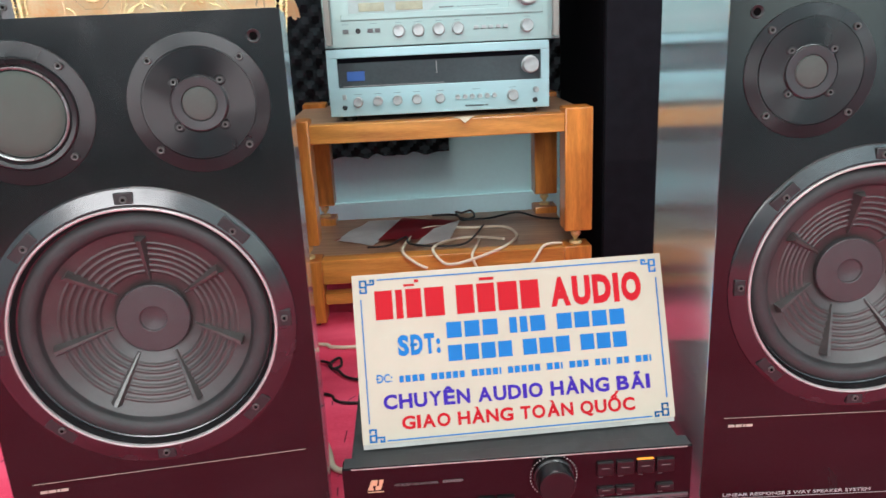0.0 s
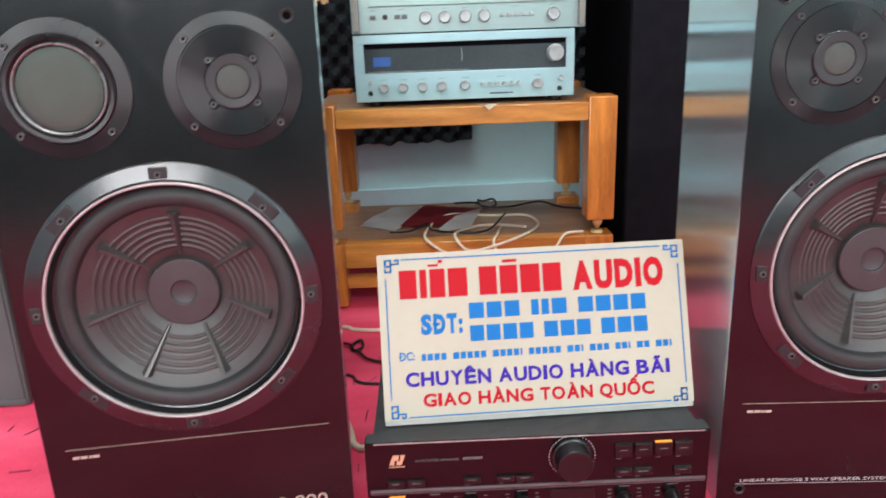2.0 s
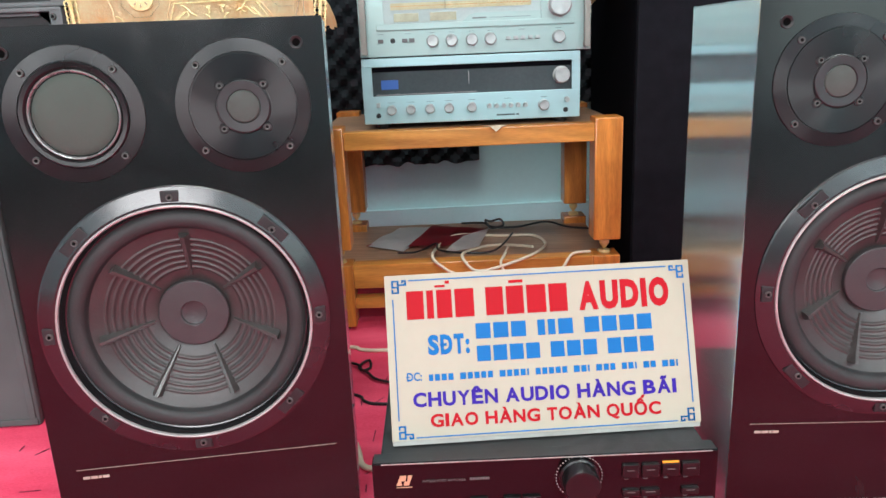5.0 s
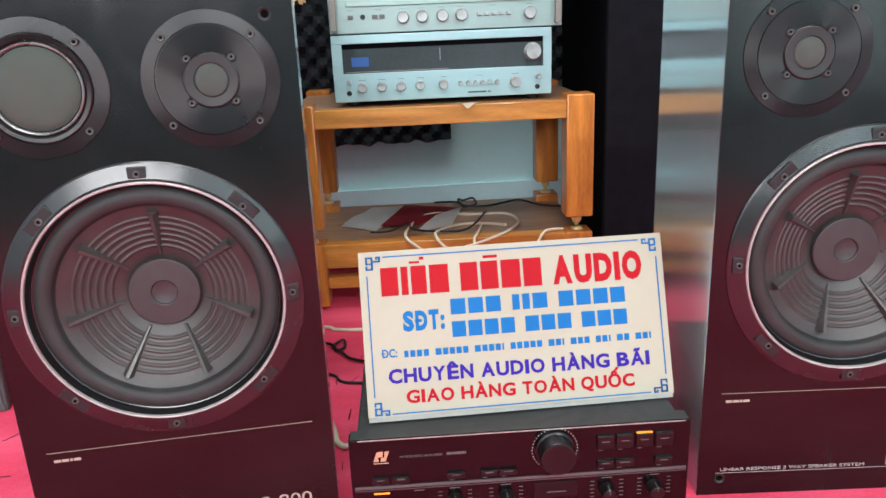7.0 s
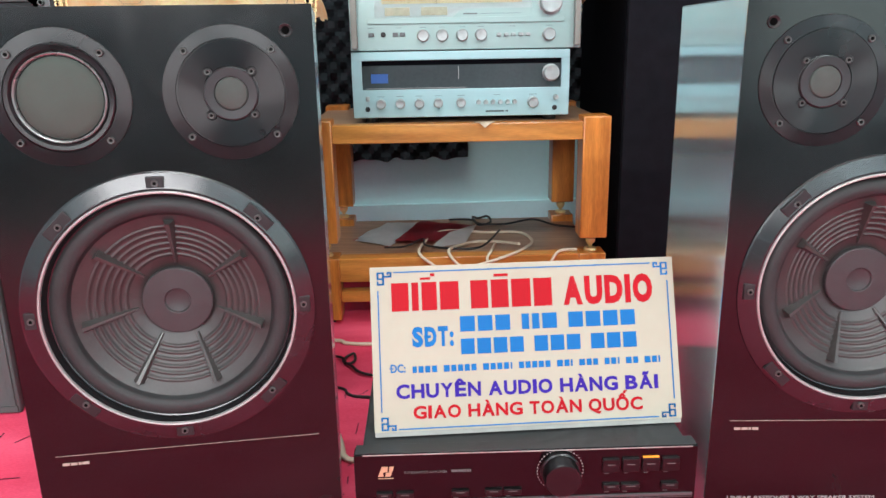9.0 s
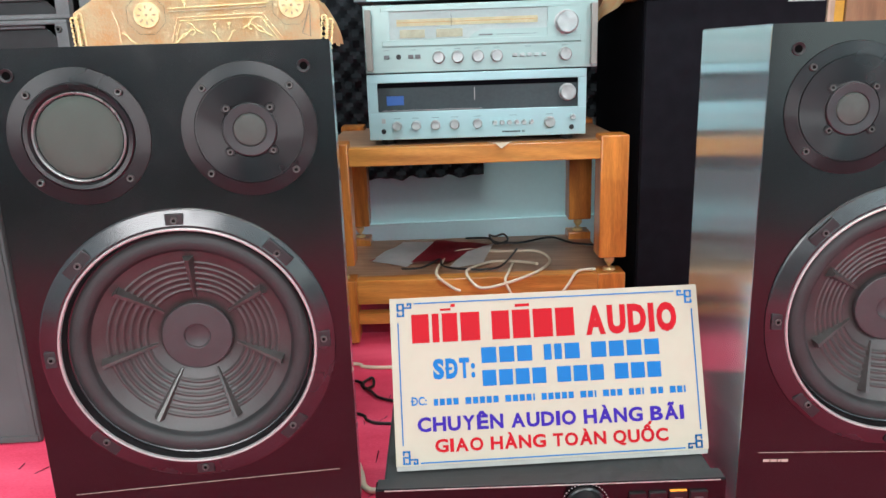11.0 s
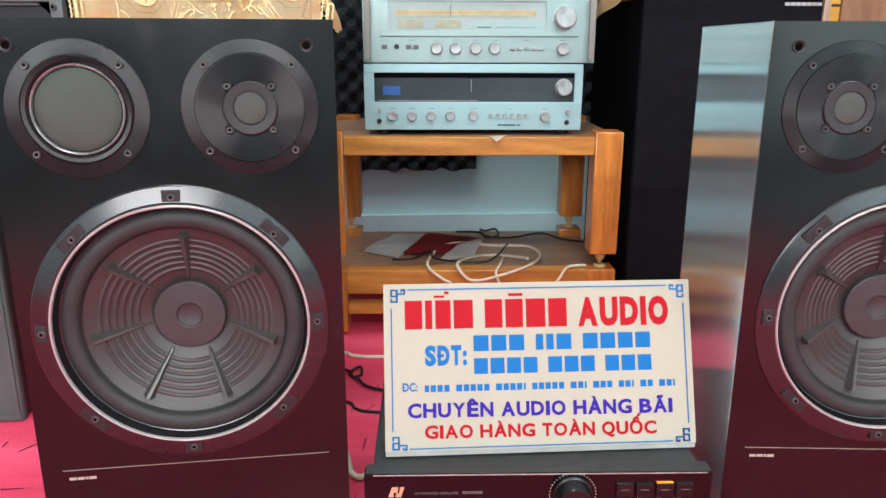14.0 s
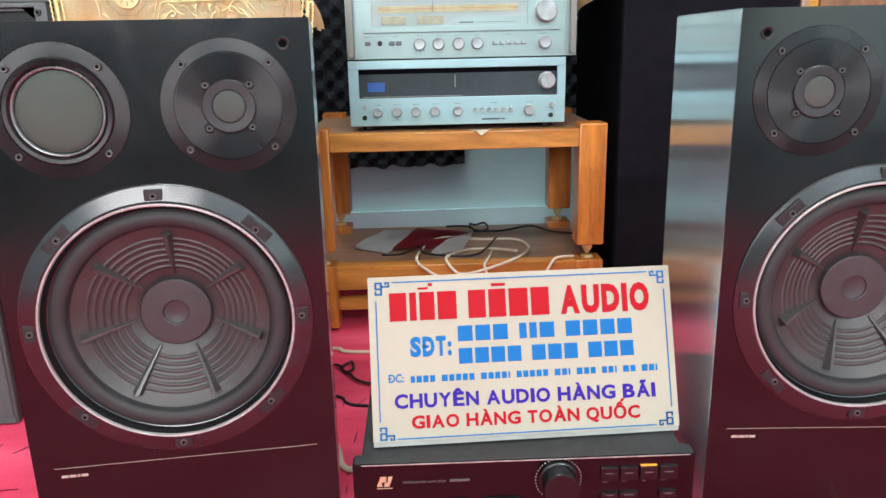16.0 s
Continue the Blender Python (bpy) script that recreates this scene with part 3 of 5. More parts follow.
# ---- integrated amplifier ----
def build_amplifier():
    AW, AH, AD = 0.456, 0.140, 0.335
    am = thing("amplifier", pose(-0.058, 0.842, 0, 0, 0, -2.4), "black integrated amplifier with dark front on pink carpet", "amplifier")
    part("case", box(0.010, AW - 0.010, 0.022, AD, 0.012, AH - 0.002, 0.003), AMP_TOP, am, "charcoal painted steel case")
    part("front_panel", box(0, AW, 0.0, 0.0215, 0.012, AH, 0.0022), AMP_FACE, am, "black front panel")
    part("front_lip", box(0.002, AW - 0.002, 0.002, 0.024, AH - 0.001, AH + 0.0008, 0.0006), AMP_TOP, am)
    part("worn_edge", box(0.012, AW - 0.008, -0.0004, 0.0012, AH - 0.0022, AH - 0.0010), WORN, am, "paint-worn bright top edge", smooth=False)
    for x in (0.05, AW - 0.05):
        for y in (0.05, AD - 0.05):
            part("foot", lathe([(0, 0.0), (0.016, 0.0), (0.019, 0.003), (0.019, 0.014), (0, 0.014)], 24), BLACK, am, loc=(x, y, 0), rot=(90, 0, 0))
    part("strip", box(0.004, AW - 0.004, -0.0022, 0.001, 0.0655, 0.0698, 0.0008), AMP_STRIP, am, "grey metal dividing strip")
    part("seam", box(0.004, AW - 0.004, -0.0008, 0.001, 0.0625, 0.0634), AMP_STRIP, am, smooth=False)
    kn = part("volume_knob", lathe([(0.0262, 0.0), (0.0262, -0.003), (0.0240, -0.0045), (0.0238, -0.024), (0.0226, -0.0262), (0.0212, -0.0266), (0.0, -0.0266)], 64, (0.2725, 0.1085)), AMP_KNOB, am, "large black volume knob")
    bm = bmesh.new()
    for i in range(31):
        a = radians(-45 + 270 * i / 30)
        x, z = 0.2725 + 0.0305 * math.cos(a), 0.1085 + 0.0305 * math.sin(a)
        box(x - 0.0007, x + 0.0007, -0.0008, 0.0002, z - 0.0007, z + 0.0007, bm=bm)
    part("dial_marks", bm, PRINT_GREY, kn, "ring of pale dots", smooth=False)
    for x, z in ((0.1375, 0.040), (0.2065, 0.040), (0.3440, 0.040), (0.4090, 0.040)):
        k = part("knob", lathe([(0.0115, 0.0), (0.0112, -0.002), (0.0098, -0.004), (0.0096, -0.017), (0.0088, -0.018), (0.0, -0.018)], 36, (x, z)), AMP_KNOB, am)
        part("pointer", box(x - 0.0006, x + 0.0006, -0.0186, -0.006, z + 0.004, z + 0.0102), AMP_PRINT, k, smooth=False)
        bm = bmesh.new()
        for i in range(5):
            for s in (-1, 1):
                box(x + s * 0.020 - 0.0028, x + s * 0.020 + 0.0028, -0.0007, 0.0002, z - 0.010 + 0.006 * i, z - 0.0092 + 0.006 * i, bm=bm)
        part("dial_marks", bm, AMP_PRINT, k, smooth=False)
    for x0, x1, z0, z1 in ((0.329, 0.351, 0.105, 0.1245), (0.355, 0.3775, 0.105, 0.1245), (0.3815, 0.404, 0.105, 0.1245), (0.4078, 0.431, 0.105, 0.1245),
                           (0.330, 0.3525, 0.077, 0.0868), (0.3545, 0.3795, 0.077, 0.0868), (0.4085, 0.4315, 0.077, 0.0868), (0.028, 0.0495, 0.0735, 0.0835),
                           (0.0543, 0.0772, 0.0735, 0.0835), (0.1277, 0.1511, 0.0755, 0.0845), (0.1723, 0.1955, 0.0755, 0.0845), (0.1975, 0.2211, 0.0755, 0.0845)):
        b = part("button", box(x0, x1, -0.0042, 0.001, z0, z1, 0.001), AMP_KNOB, am)
        part("marking", box(x0 + 0.006, x1 - 0.006, -0.0049, -0.0041, (z0 + z1) / 2 + 0.0012, (z0 + z1) / 2 + 0.0023), AMP_PRINT, b, smooth=False)
        part("marking", box(x0 + 0.003, x0 + 0.009, -0.0007, 0.0002, z0 - 0.0038, z0 - 0.003), AMP_PRINT, b, smooth=False)
    part("indicator", box(0.382, 0.4035, -0.0030, 0.001, 0.1252, 0.1264), ORANGE, am, "lit orange indicator", smooth=False)
    part("indicator", box(0.029, 0.050, -0.0022, 0.001, 0.0575, 0.0590), ORANGE, am, "lit orange indicator", smooth=False)
    part("marking", box(0.033, 0.047, -0.0008, 0.0002, 0.042, 0.0434), AMP_PRINT, am, smooth=False)
    part("headphone_socket", lathe([(0.0062, 0.0), (0.006, -0.0014), (0.0046, -0.0016), (0.0042, -0.0004), (0, -0.0004)], 24, (0.0895, 0.0405)), BLACK, am)
    part("display_window", box(0.2455, 0.3035, -0.0012, 0.001, 0.034, 0.058, 0.0005), AMP_KNOB, am, "small dark window")
    part("marking", box(0.262, 0.288, -0.0018, -0.0011, 0.0425, 0.0438), AMP_PRINT, am, smooth=False)
    bm = bmesh.new()
    for pts in (((0.031, 0.107), (0.0385, 0.107), (0.0375, 0.1135), (0.0435, 0.1135), (0.0445, 0.1215), (0.0365, 0.1215)),
                ((0.0405, 0.107), (0.0475, 0.107), (0.0525, 0.1215), (0.0465, 0.1215), (0.0455, 0.1125), (0.0415, 0.1125))):
        vs = [bm.verts.new((x, -0.0008, z)) for x, z in pts]
        f = bm.faces.new(vs)
        ex = bmesh.ops.extrude_face_region(bm, geom=[f])
        for v in ex["geom"]:
            if isinstance(v, bmesh.types.BMVert):
                v.co.y = 0.0004
    part("emblem", bm, GOLD, am, "small gold emblem", smooth=False)
    part("marking", box(0.031, 0.0515, -0.0008, 0.0002, 0.1035, 0.1046), GOLD, am, smooth=False)
    lettering("INTEGRATED AMPLIFIER", 0.066, 0.1226, 0.1105, 0.1138, 0, AMP_PRINT, am, name="caption")
    bars([1, 1, 0.5, 1, 1, 1, 1, 0.6], 0.128, 0.154, 0.1110, 0.1146, 0, AMP_PRINT, am, "model_mark")
    for x in (0.1375, 0.2065, 0.344, 0.409, 0.0895):
        part("marking", box(x - 0.007, x + 0.007, -0.0008, 0.0002, 0.0588, 0.0598), AMP_PRINT, am, smooth=False)


build_amplifier()


# ---- shop sign leaning on the amplifier ----
def build_sign():
    SW, SH = 0.428, 0.2315
    sg = thing("shop_sign", pose(-0.0305, 0.8795, 0.1425, -20.3, 0, 0.1), "cream acrylic shop sign, red and blue lettering, leaning on amplifier", "sign")
    part("panel", box(0, SW, 0.0, 0.0035, 0.0058, SH, 0.0006), CREAM, sg, "cream sign panel")
    part("backing", box(0.0005, SW - 0.0005, 0.0035, 0.010, -0.001, SH - 0.0005, 0.0008), EDGE, sg, "pale acrylic backing")
    i, t = 0.0145, 0.0016
    k = 0.0185
    for x0, x1, z0, z1 in ((i + k, SW - i - k, SH - 0.0088, SH - 0.0088 + t), (i + k, SW - i - k, 0.0085, 0.0085 + t),
                           (0.0098, 0.0098 + t, i + k, SH - i - k), (SW - 0.0088 - t, SW - 0.0088, i + k, SH - i - k)):
        part("border_line", box(x0, x1, -0.0009, 0.0002, z0, z1), BLUE, sg, "thin blue border line", smooth=False)
    bm = bmesh.new()
    u = 0.0206
    strokes = ((0, 0.5, 0.89, 1), (0, 0.13, 0.6, 0.89), (0, 0.37, 0.49, 0.6), (0.37, 0.5, 0.12, 0.89), (0, 0.37, 0.12, 0.23), (0, 0.12, 0.23, 0.40),
               (0.5, 0.88, 0.64, 0.75), (0.88, 1.0, 0.64, 1.02), (0.68, 0.88, 0.91, 1.02), (0.68, 0.79, 0.82, 0.91))
    xs, zs = sorted({x for q in strokes for x in q[:2]}), sorted({z for q in strokes for z in q[2:]})
    corner = {}
    for x0, x1 in zip(xs, xs[1:]):
        for z0, z1 in zip(zs, zs[1:]):
            if any(a < (x0 + x1) / 2 < b and c < (z0 + z1) / 2 < d for a, b, c, d in strokes):
                for p in ((x0, z0), (x1, z0), (x1, z1), (x0, z1)):
                    if p not in corner:
                        corner[p] = bm.verts.new((p[0] * u, -0.0009, (p[1] - 1) * u))
                bm.faces.new([corner[p] for p in ((x0, z0), (x1, z0), (x1, z1), (x0, z1))])
    bmesh.ops.solidify(bm, geom=list(bm.faces), thickness=-0.0011)
    me = finish(bm, "corner_ornament", BLUE, False)
    for x, z, sx, sz in ((0.0095, SH - 0.0072, 1, 1), (SW - 0.0085, SH - 0.0072, -1, 1), (0.0095, 0.0082, 1, -1), (SW - 0.0085, 0.0082, -1, -1)):
        o = put("corner_ornament", me, sg, (x, 0, z), label="blue fretwork corner")
        o.scale = (sx, 1, sz)
    # the first two words stand as bars, letter by letter
    bars([0.9, 0.36, 0.8, 1.0], 0.0290, 0.1225, 0.1695, 0.2085, 0, RED, sg, "letter_bar", gap=0.16)
    part("accent_bar", box(0.0690, 0.0835, -0.0009, -0.0003, 0.2120, 0.2150), RED, sg, smooth=False)
    part("accent_bar", box(0.0835, 0.0895, -0.0009, -0.0003, 0.2165, 0.2205), RED, sg, smooth=False)
    bars([0.9, 0.9, 1.0, 0.95], 0.1390, 0.2530, 0.1695, 0.2085, 0, RED, sg, "letter_bar", gap=0.16)
    part("accent_bar", box(0.1720, 0.1920, -0.0009, -0.0003, 0.2125, 0.2165), RED, sg, smooth=False)
    capitals("AUDIO", 0.2690, 0.3965, 0.1690, 0.2090, 0, RED, sg, 0.06)
    bars([1, 1, 1, 0, 0.5, 0.5, 1, 0, 1, 1, 1, 1], 0.1225, 0.3690, 0.1382, 0.1595, 0, BLUE, sg, "digit_bar", gap=0.2)
    bars([1, 1, 1, 1, 0, 1, 1, 1, 0, 1, 1, 1], 0.1225, 0.3695, 0.1072, 0.1285, 0, BLUE, sg, "digit_bar", gap=0.2)
    capitals("SDT:", 0.0555, 0.1130, 0.1195, 0.1470, 0, BLUE, sg, 0.055)
    part("letter_stroke", box(0.0720, 0.0815, -0.0010, -0.0003, 0.1313, 0.1350), BLUE, sg, smooth=False)
    lettering("DC:", 0.0245, 0.0450, 0.0858, 0.0972, 0, BLUE, sg, bold=0.02)
    part("letter_stroke", box(0.0230, 0.0285, -0.0010, -0.0003, 0.0907, 0.0921), BLUE, sg, smooth=False)
    bars([0.5, 0.6, 0.6, 0.6, 0, 0.7, 0.6, 0.6, 0.6, 0.6, 0, 0.7, 0.6, 0.6, 0.6, 0.2, 0, 0.6, 0.6, 0.6, 0.6, 0.6, 0, 0.7, 0.6, 0.2, 0, 0.7, 0.6, 0.6, 0, 0.6, 0.6, 0.2, 0, 0.7, 0.6, 0, 0.7, 0.6, 0.2], 0.0545, 0.4015, 0.0845, 0.0935, 0, BLUE, sg, "address_bar", gap=0.2)
    capitals("CHUYÊN AUDIO HÀNG BÃI", 0.0310, 0.3965, 0.0502, 0.0697, 0, INDIGO, sg, 0.036, -0.002)
    capitals("GIAO HÀNG TOÀN QUỐC", 0.0535, 0.3725, 0.0222, 0.0398, 0, RED, sg, 0.032, -0.002)


build_sign()


# the stand and all on it are turned a little to the wall
TURNED = pose(0.16, 1.69, 0, 0, 0, -2.5) @ pose(-0.16, -1.69, 0)


# ---- wooden equipment stand ----
def build_stand():
    X0, X1, Y0, Y1 = -0.193, 0.507, 1.660, 2.130
    PW = 0.064
    posts = [(X0, Y0), (X1 - PW, Y0), (X0, Y1 - PW), (X1 - PW, Y1 - PW)]
    lo = up = thing("equipment_stand", TURNED, "two-tier orange-brown hardwood equipment stand on brass spikes", "equipment stand")
    part("shelf_board", box(X0 + 0.004, X1 - 0.004, Y0 + 0.045, Y1 - 0.004, 0.129, 0.1455, 0.002), WOOD_TOP, lo, "dusty brown shelf board")
    part("rail", box(X0 + PW, X1 - PW, Y0 + 0.002, Y0 + 0.0445, 0.106, 0.165, 0.003), WOOD, lo)
    part("rail", box(X0 + PW, X1 - PW, Y1 - 0.045, Y1 - 0.006, 0.090, 0.1285, 0.003), WOOD, lo)
    part("rail", box(X0 + PW, X1 - PW, Y0 + 0.012, Y0 + 0.045, 0.052, 0.080, 0.003), WOOD, lo, "lower cross rail")
    for x, y in posts:
        part("leg", box(x, x + PW, y, y + PW, 0.010, 0.1655, 0.003), WOOD_POST, lo)
        part("foot", box(x + 0.018, x + PW - 0.018, y + 0.018, y + PW - 0.018, 0, 0.011), BLACK, lo, smooth=False)
    part("top_board", box(X0 + 0.004, X1 - 0.004, Y0 + 0.040, Y1 - 0.004, 0.455, 0.4775, 0.002), WOOD_TOP, up, "dusty brown top board")
    part("rail", box(X0 + PW, X1 - PW, Y0 + 0.003, Y0 + 0.0395, 0.436, 0.478, 0.003), WOOD, up)
    part("rail", box(X0 + PW, X1 - PW, Y1 - 0.043, Y1 - 0.006, 0.436, 0.454, 0.003), WOOD, up)
    for x in (X0 + 0.01, X1 - PW + 0.02):
        part("rail", box(x, x + 0.036, Y0 + PW, Y1 - PW, 0.436, 0.4545, 0.003), WOOD_POST, up)
    for x, y in posts:
        part("leg", box(x, x + PW, y, y + PW, 0.2025, 0.4895, 0.0035), WOOD_POST, up)
        sp = part("spike", lathe([(0.0, 0.1725), (0.0022, 0.1735), (0.0105, 0.1860), (0.0120, 0.1890), (0.0120, 0.1960), (0.0085, 0.1975), (0.0085, 0.2030), (0, 0.2030)], 24), BRASS, up, "turned brass spike", loc=(x + PW / 2, y + PW / 2, 0), rot=(90, 0, 0))
        part("spike_disc", lathe([(0.0, 0.1655), (0.0150, 0.1655), (0.0155, 0.1680), (0.0125, 0.1722), (0.0, 0.1726)], 28), BRASS, up, "brass disc", loc=(x + PW / 2, y + PW / 2, 0), rot=(90, 0, 0))


build_stand()


# ---- stacked receivers ----
def round_knob(parent, x, z, r, length, name="knob", y=0.0):
    return part(name, lathe([(r * 1.08, y), (r * 1.08, y - 0.0015), (r, y - 0.002), (r * 0.97, y - length + 0.0015), (r * 0.86, y - length), (r * 0.3, y - length + 0.0004), (0, y - length + 0.0004)], 40, (x, z)), ALU_KNOB, parent, "turned aluminium knob", sharp=0.3)


def build_lower_receiver():
    RW, RH, RD = 0.496, 0.147, 0.33
    rc = thing("receiver", TURNED @ pose(-0.081, 1.711, 0.4775, 0, 0, -0.6), "silver stereo receiver with smoked dial on the wooden stand", "receiver", "stacked receivers")
    part("case", box(0.004, RW - 0.004, 0.010, RD, 0.012, RH + 0.0105, 0.003), CASE, rc, "grey metal case")
    for x in (0.04, RW - 0.04):
        for y in (0.03, RD - 0.03):
            part("foot", lathe([(0, 0), (0.014, 0), (0.016, 0.003), (0.016, 0.0125), (0, 0.0125)], 20), BLACK, rc, loc=(x, y, 0), rot=(90, 0, 0))
    z = 0.0125
    bm = box(0, RW, -0.006, 0.010, z, z + 0.0628, 0.0015)
    box(0, RW, -0.006, 0.010, z + 0.1275, z + RH, 0.0015, bm=bm)
    box(0, 0.0225, -0.0058, 0.010, z + 0.0625, z + 0.1278, bm=bm)
    box(RW - 0.0185, RW, -0.0058, 0.010, z + 0.0625, z + 0.1278, bm=bm)
    part("front_panel", bm, ALU, rc, "brushed aluminium front")
    gl = part("dial_glass", box(0.0225, RW - 0.0185, 0.002, 0.0095, z + 0.0628, z + 0.1275), DIAL_DARK, rc, "smoked dial window", smooth=False)
    # black strip painted where the panel rim shades the top of the glass
    part("rim_shadow_strip", box(0.0225, RW - 0.0185, 0.0012, 0.0022, z + 0.1165, z + 0.1275), SHADE_BLACK, gl, smooth=False)
    part("blue_window", box(0.0425, 0.0815, 0.0008, 0.0022, z + 0.0775, z + 0.0980), BLUE_LAMP, gl, "blue lit indicator", smooth=False)
    part("dial_needle", box(0.2425, 0.2437, 0.0010, 0.0022, z + 0.085, z + 0.112), PRINT_GREY, gl, smooth=False)
    # pale line painted for the whitish reflection along the glass bottom
    part("dial_stripe", box(0.03, 0.26, 0.0012, 0.0022, z + 0.0650, z + 0.0660), PRINT_GREY, gl, smooth=False)
    round_knob(rc, 0.4540, z + 0.0955, 0.0180, 0.020, "tuning_knob", 0.002)
    for x in (0.0640, 0.1080, 0.1520, 0.1955, 0.2480):
        round_knob(rc, x, z + 0.0315, 0.0104, 0.015, y=-0.006)
    for i in range(6):
        round_knob(rc, 0.2881 + i * 0.01656, z + 0.0322, 0.0052, 0.011, "push_button", y=-0.006)
    round_knob(rc, 0.4128, z + 0.0305, 0.0120, 0.015, y=-0.006)
    round_knob(rc, 0.4655, z + 0.0405, 0.0058, 0.012, y=-0.006)
    for x, h in ((0.4633, 0.0170), (0.0331, 0.0195)):
        part("headphone_socket", lathe([(0.0058, -0.006), (0.0056, -0.0075), (0.0042, -0.0077), (0.0038, -0.0064), (0, -0.0064)], 20, (x, z + h)), BLACK, rc)
    part("power_switch", box(0.0295, 0.0385, -0.0085, -0.005, z + 0.0375, z + 0.0485, 0.0015), ALU_KNOB, rc)
    bars([1, 1, 1, 1, 1, 1, 1, 0, 0.5, 0.5], 0.3045, 0.3560, z + 0.0095, z + 0.0128, -0.006, BLACK, rc, "brand_mark")
    for x in (0.064, 0.108, 0.152, 0.1955, 0.248, 0.33, 0.4128):
        part("marking", box(x - 0.008, x + 0.008, -0.0068, -0.0062, z + 0.0475, z + 0.0484), CASE, rc, smooth=False)


def build_upper_receiver():
    RW, RH, RD = 0.520, 0.148, 0.34
    rc = thing("receiver", TURNED @ pose(-0.0815, 1.708, 0.6375, 0, 0, -0.6), "silver receiver with amber dial and front handles stacked on another", "receiver", "stacked receivers")
    part("case", box(0.010, RW - 0.010, 0.010, RD, 0.004, RH - 0.004, 0.003), CASE, rc, "grey metal case")
    for x in (0.05, RW - 0.05):
        part("foot", box(x - 0.014, x + 0.014, 0.04, 0.07, -0.0005, 0.005, 0.001), BLACK, rc)
        part("foot", box(x - 0.014, x + 0.014, RD - 0.07, RD - 0.04, -0.0005, 0.005, 0.001), BLACK, rc)
    part("front_panel", box(0, RW, 0, 0.010, 0.002, RH, 0.0015), ALU_PLAIN, rc, "brushed aluminium front")
    bm = box(0.040, 0.482, -0.006, 0.0005, 0.0592, 0.0720, 0.0012)
    box(0.040, 0.482, -0.006, 0.0005, 0.1335, 0.1435, 0.0012, bm=bm)
    box(0.040, 0.0575, -0.0058, 0.0005, 0.0715, 0.1338, bm=bm)
    box(0.408, 0.482, -0.0058, 0.0005, 0.0715, 0.1338, bm=bm)
    dp = part("dial_surround", bm, ALU_PLAIN, rc, "raised aluminium dial surround")
    gl = part("dial_glass", box(0.0575, 0.408, -0.0022, 0.0004, 0.0720, 0.1335), DIAL, rc, "pale glass dial window", smooth=False)
    part("dial_stripe", box(0.0736, 0.3863, -0.0030, -0.0021, 0.1020, 0.1165), AMBER, gl, "amber tuning scale", smooth=False)
    bm = bmesh.new()
    for r in range(2):
        for i in range(40):
            x = 0.078 + i * 0.0077
            box(x, x + (0.0045 if i % 5 == 2 else 0.0012), -0.0036, -0.0029, 0.1040 + 0.0090 * r, 0.1056 + 0.0090 * r, bm=bm)
    part("scale_print", bm, mat("faded_scale_print", (0.42, 0.36, 0.2), 0.6), gl, smooth=False)
    for x0, x1 in ((0.080, 0.136), (0.161, 0.220)):
        me = part("meter", box(x0, x1, -0.0034, -0.0021, 0.0765, 0.0945, 0.0008), METER, gl, "small dull amber meter")
        part("meter_frame", box(x0 - 0.002, x1 + 0.002, -0.0028, -0.0021, 0.0750, 0.0960), DIAL, gl, smooth=False)
    part("scale_line", box(0.0736, 0.3863, -0.0036, -0.0029, 0.1092, 0.1102), SCALE_LINE, gl, smooth=False)
    part("dial_needle", box(0.195, 0.1958, -0.0038, -0.0030, 0.100, 0.126), BLACK, gl, smooth=False)
    bm = bmesh.new()
    vs = [bm.verts.new((x, -0.0030, zz)) for x, zz in ((0.232, 0.0720), (0.408, 0.0720), (0.408, 0.0900), (0.262, 0.0900), (0.248, 0.0860))]
    f = bm.faces.new(vs)
    ex = bmesh.ops.extrude_face_region(bm, geom=[f])
    for v in ex["geom"]:
        if isinstance(v, bmesh.types.BMVert):
            v.co.y = -0.0021
    part("dial_mask", bm, ALU_PLAIN, gl, smooth=False)
    bars([1, 1, 1, 1, 1], 0.2555, 0.2860, 0.0775, 0.0805, -0.0030, CASE, gl, "brand_mark")
    part("marking", box(0.295, 0.385, -0.0036, -0.0031, 0.0785, 0.0793), CASE, gl, smooth=False)
    round_knob(rc, 0.4490, 0.1005, 0.0245, 0.022, "tuning_knob", -0.006)
    for x in (0.1646, 0.2072, 0.2525, 0.2946):
        round_knob(rc, x, 0.0335, 0.0128, 0.018)
    round_knob(rc, 0.4475, 0.0325, 0.0136, 0.018)
    for i in range(5):
        b = part("push_button", box(0.3305 + i * 0.0163, 0.3395 + i * 0.0163, -0.007, 0.0005, 0.0300, 0.0370, 0.0008), ALU_KNOB, rc)
        # black strip drawn below the button in place of its shadow
        part("button_shadow_strip", box(0.3297 + i * 0.0163, 0.3403 + i * 0.0163, -0.0006, 0.0003, 0.0290, 0.0312), BLACK, b, smooth=False)
    for x in (0.0481, 0.1023, 0.1182):
        part("switch", box(x - 0.006, x + 0.006, -0.004, 0.0005, 0.0322, 0.0408, 0.0008), CASE, rc)
    part("headphone_socket", lathe([(0.0058, 0.0), (0.0056, -0.0015), (0.0042, -0.0017), (0.0038, -0.0004), (0, -0.0004)], 20, (0.0752, 0.0368)), BLACK, rc)
    for x in (0.0481, 0.1646, 0.2072, 0.2525, 0.2946, 0.11, 0.365, 0.4475):
        part("marking", box(x - 0.007, x + 0.007, -0.0007, 0.0002, 0.0508, 0.0516), CASE, rc, smooth=False)
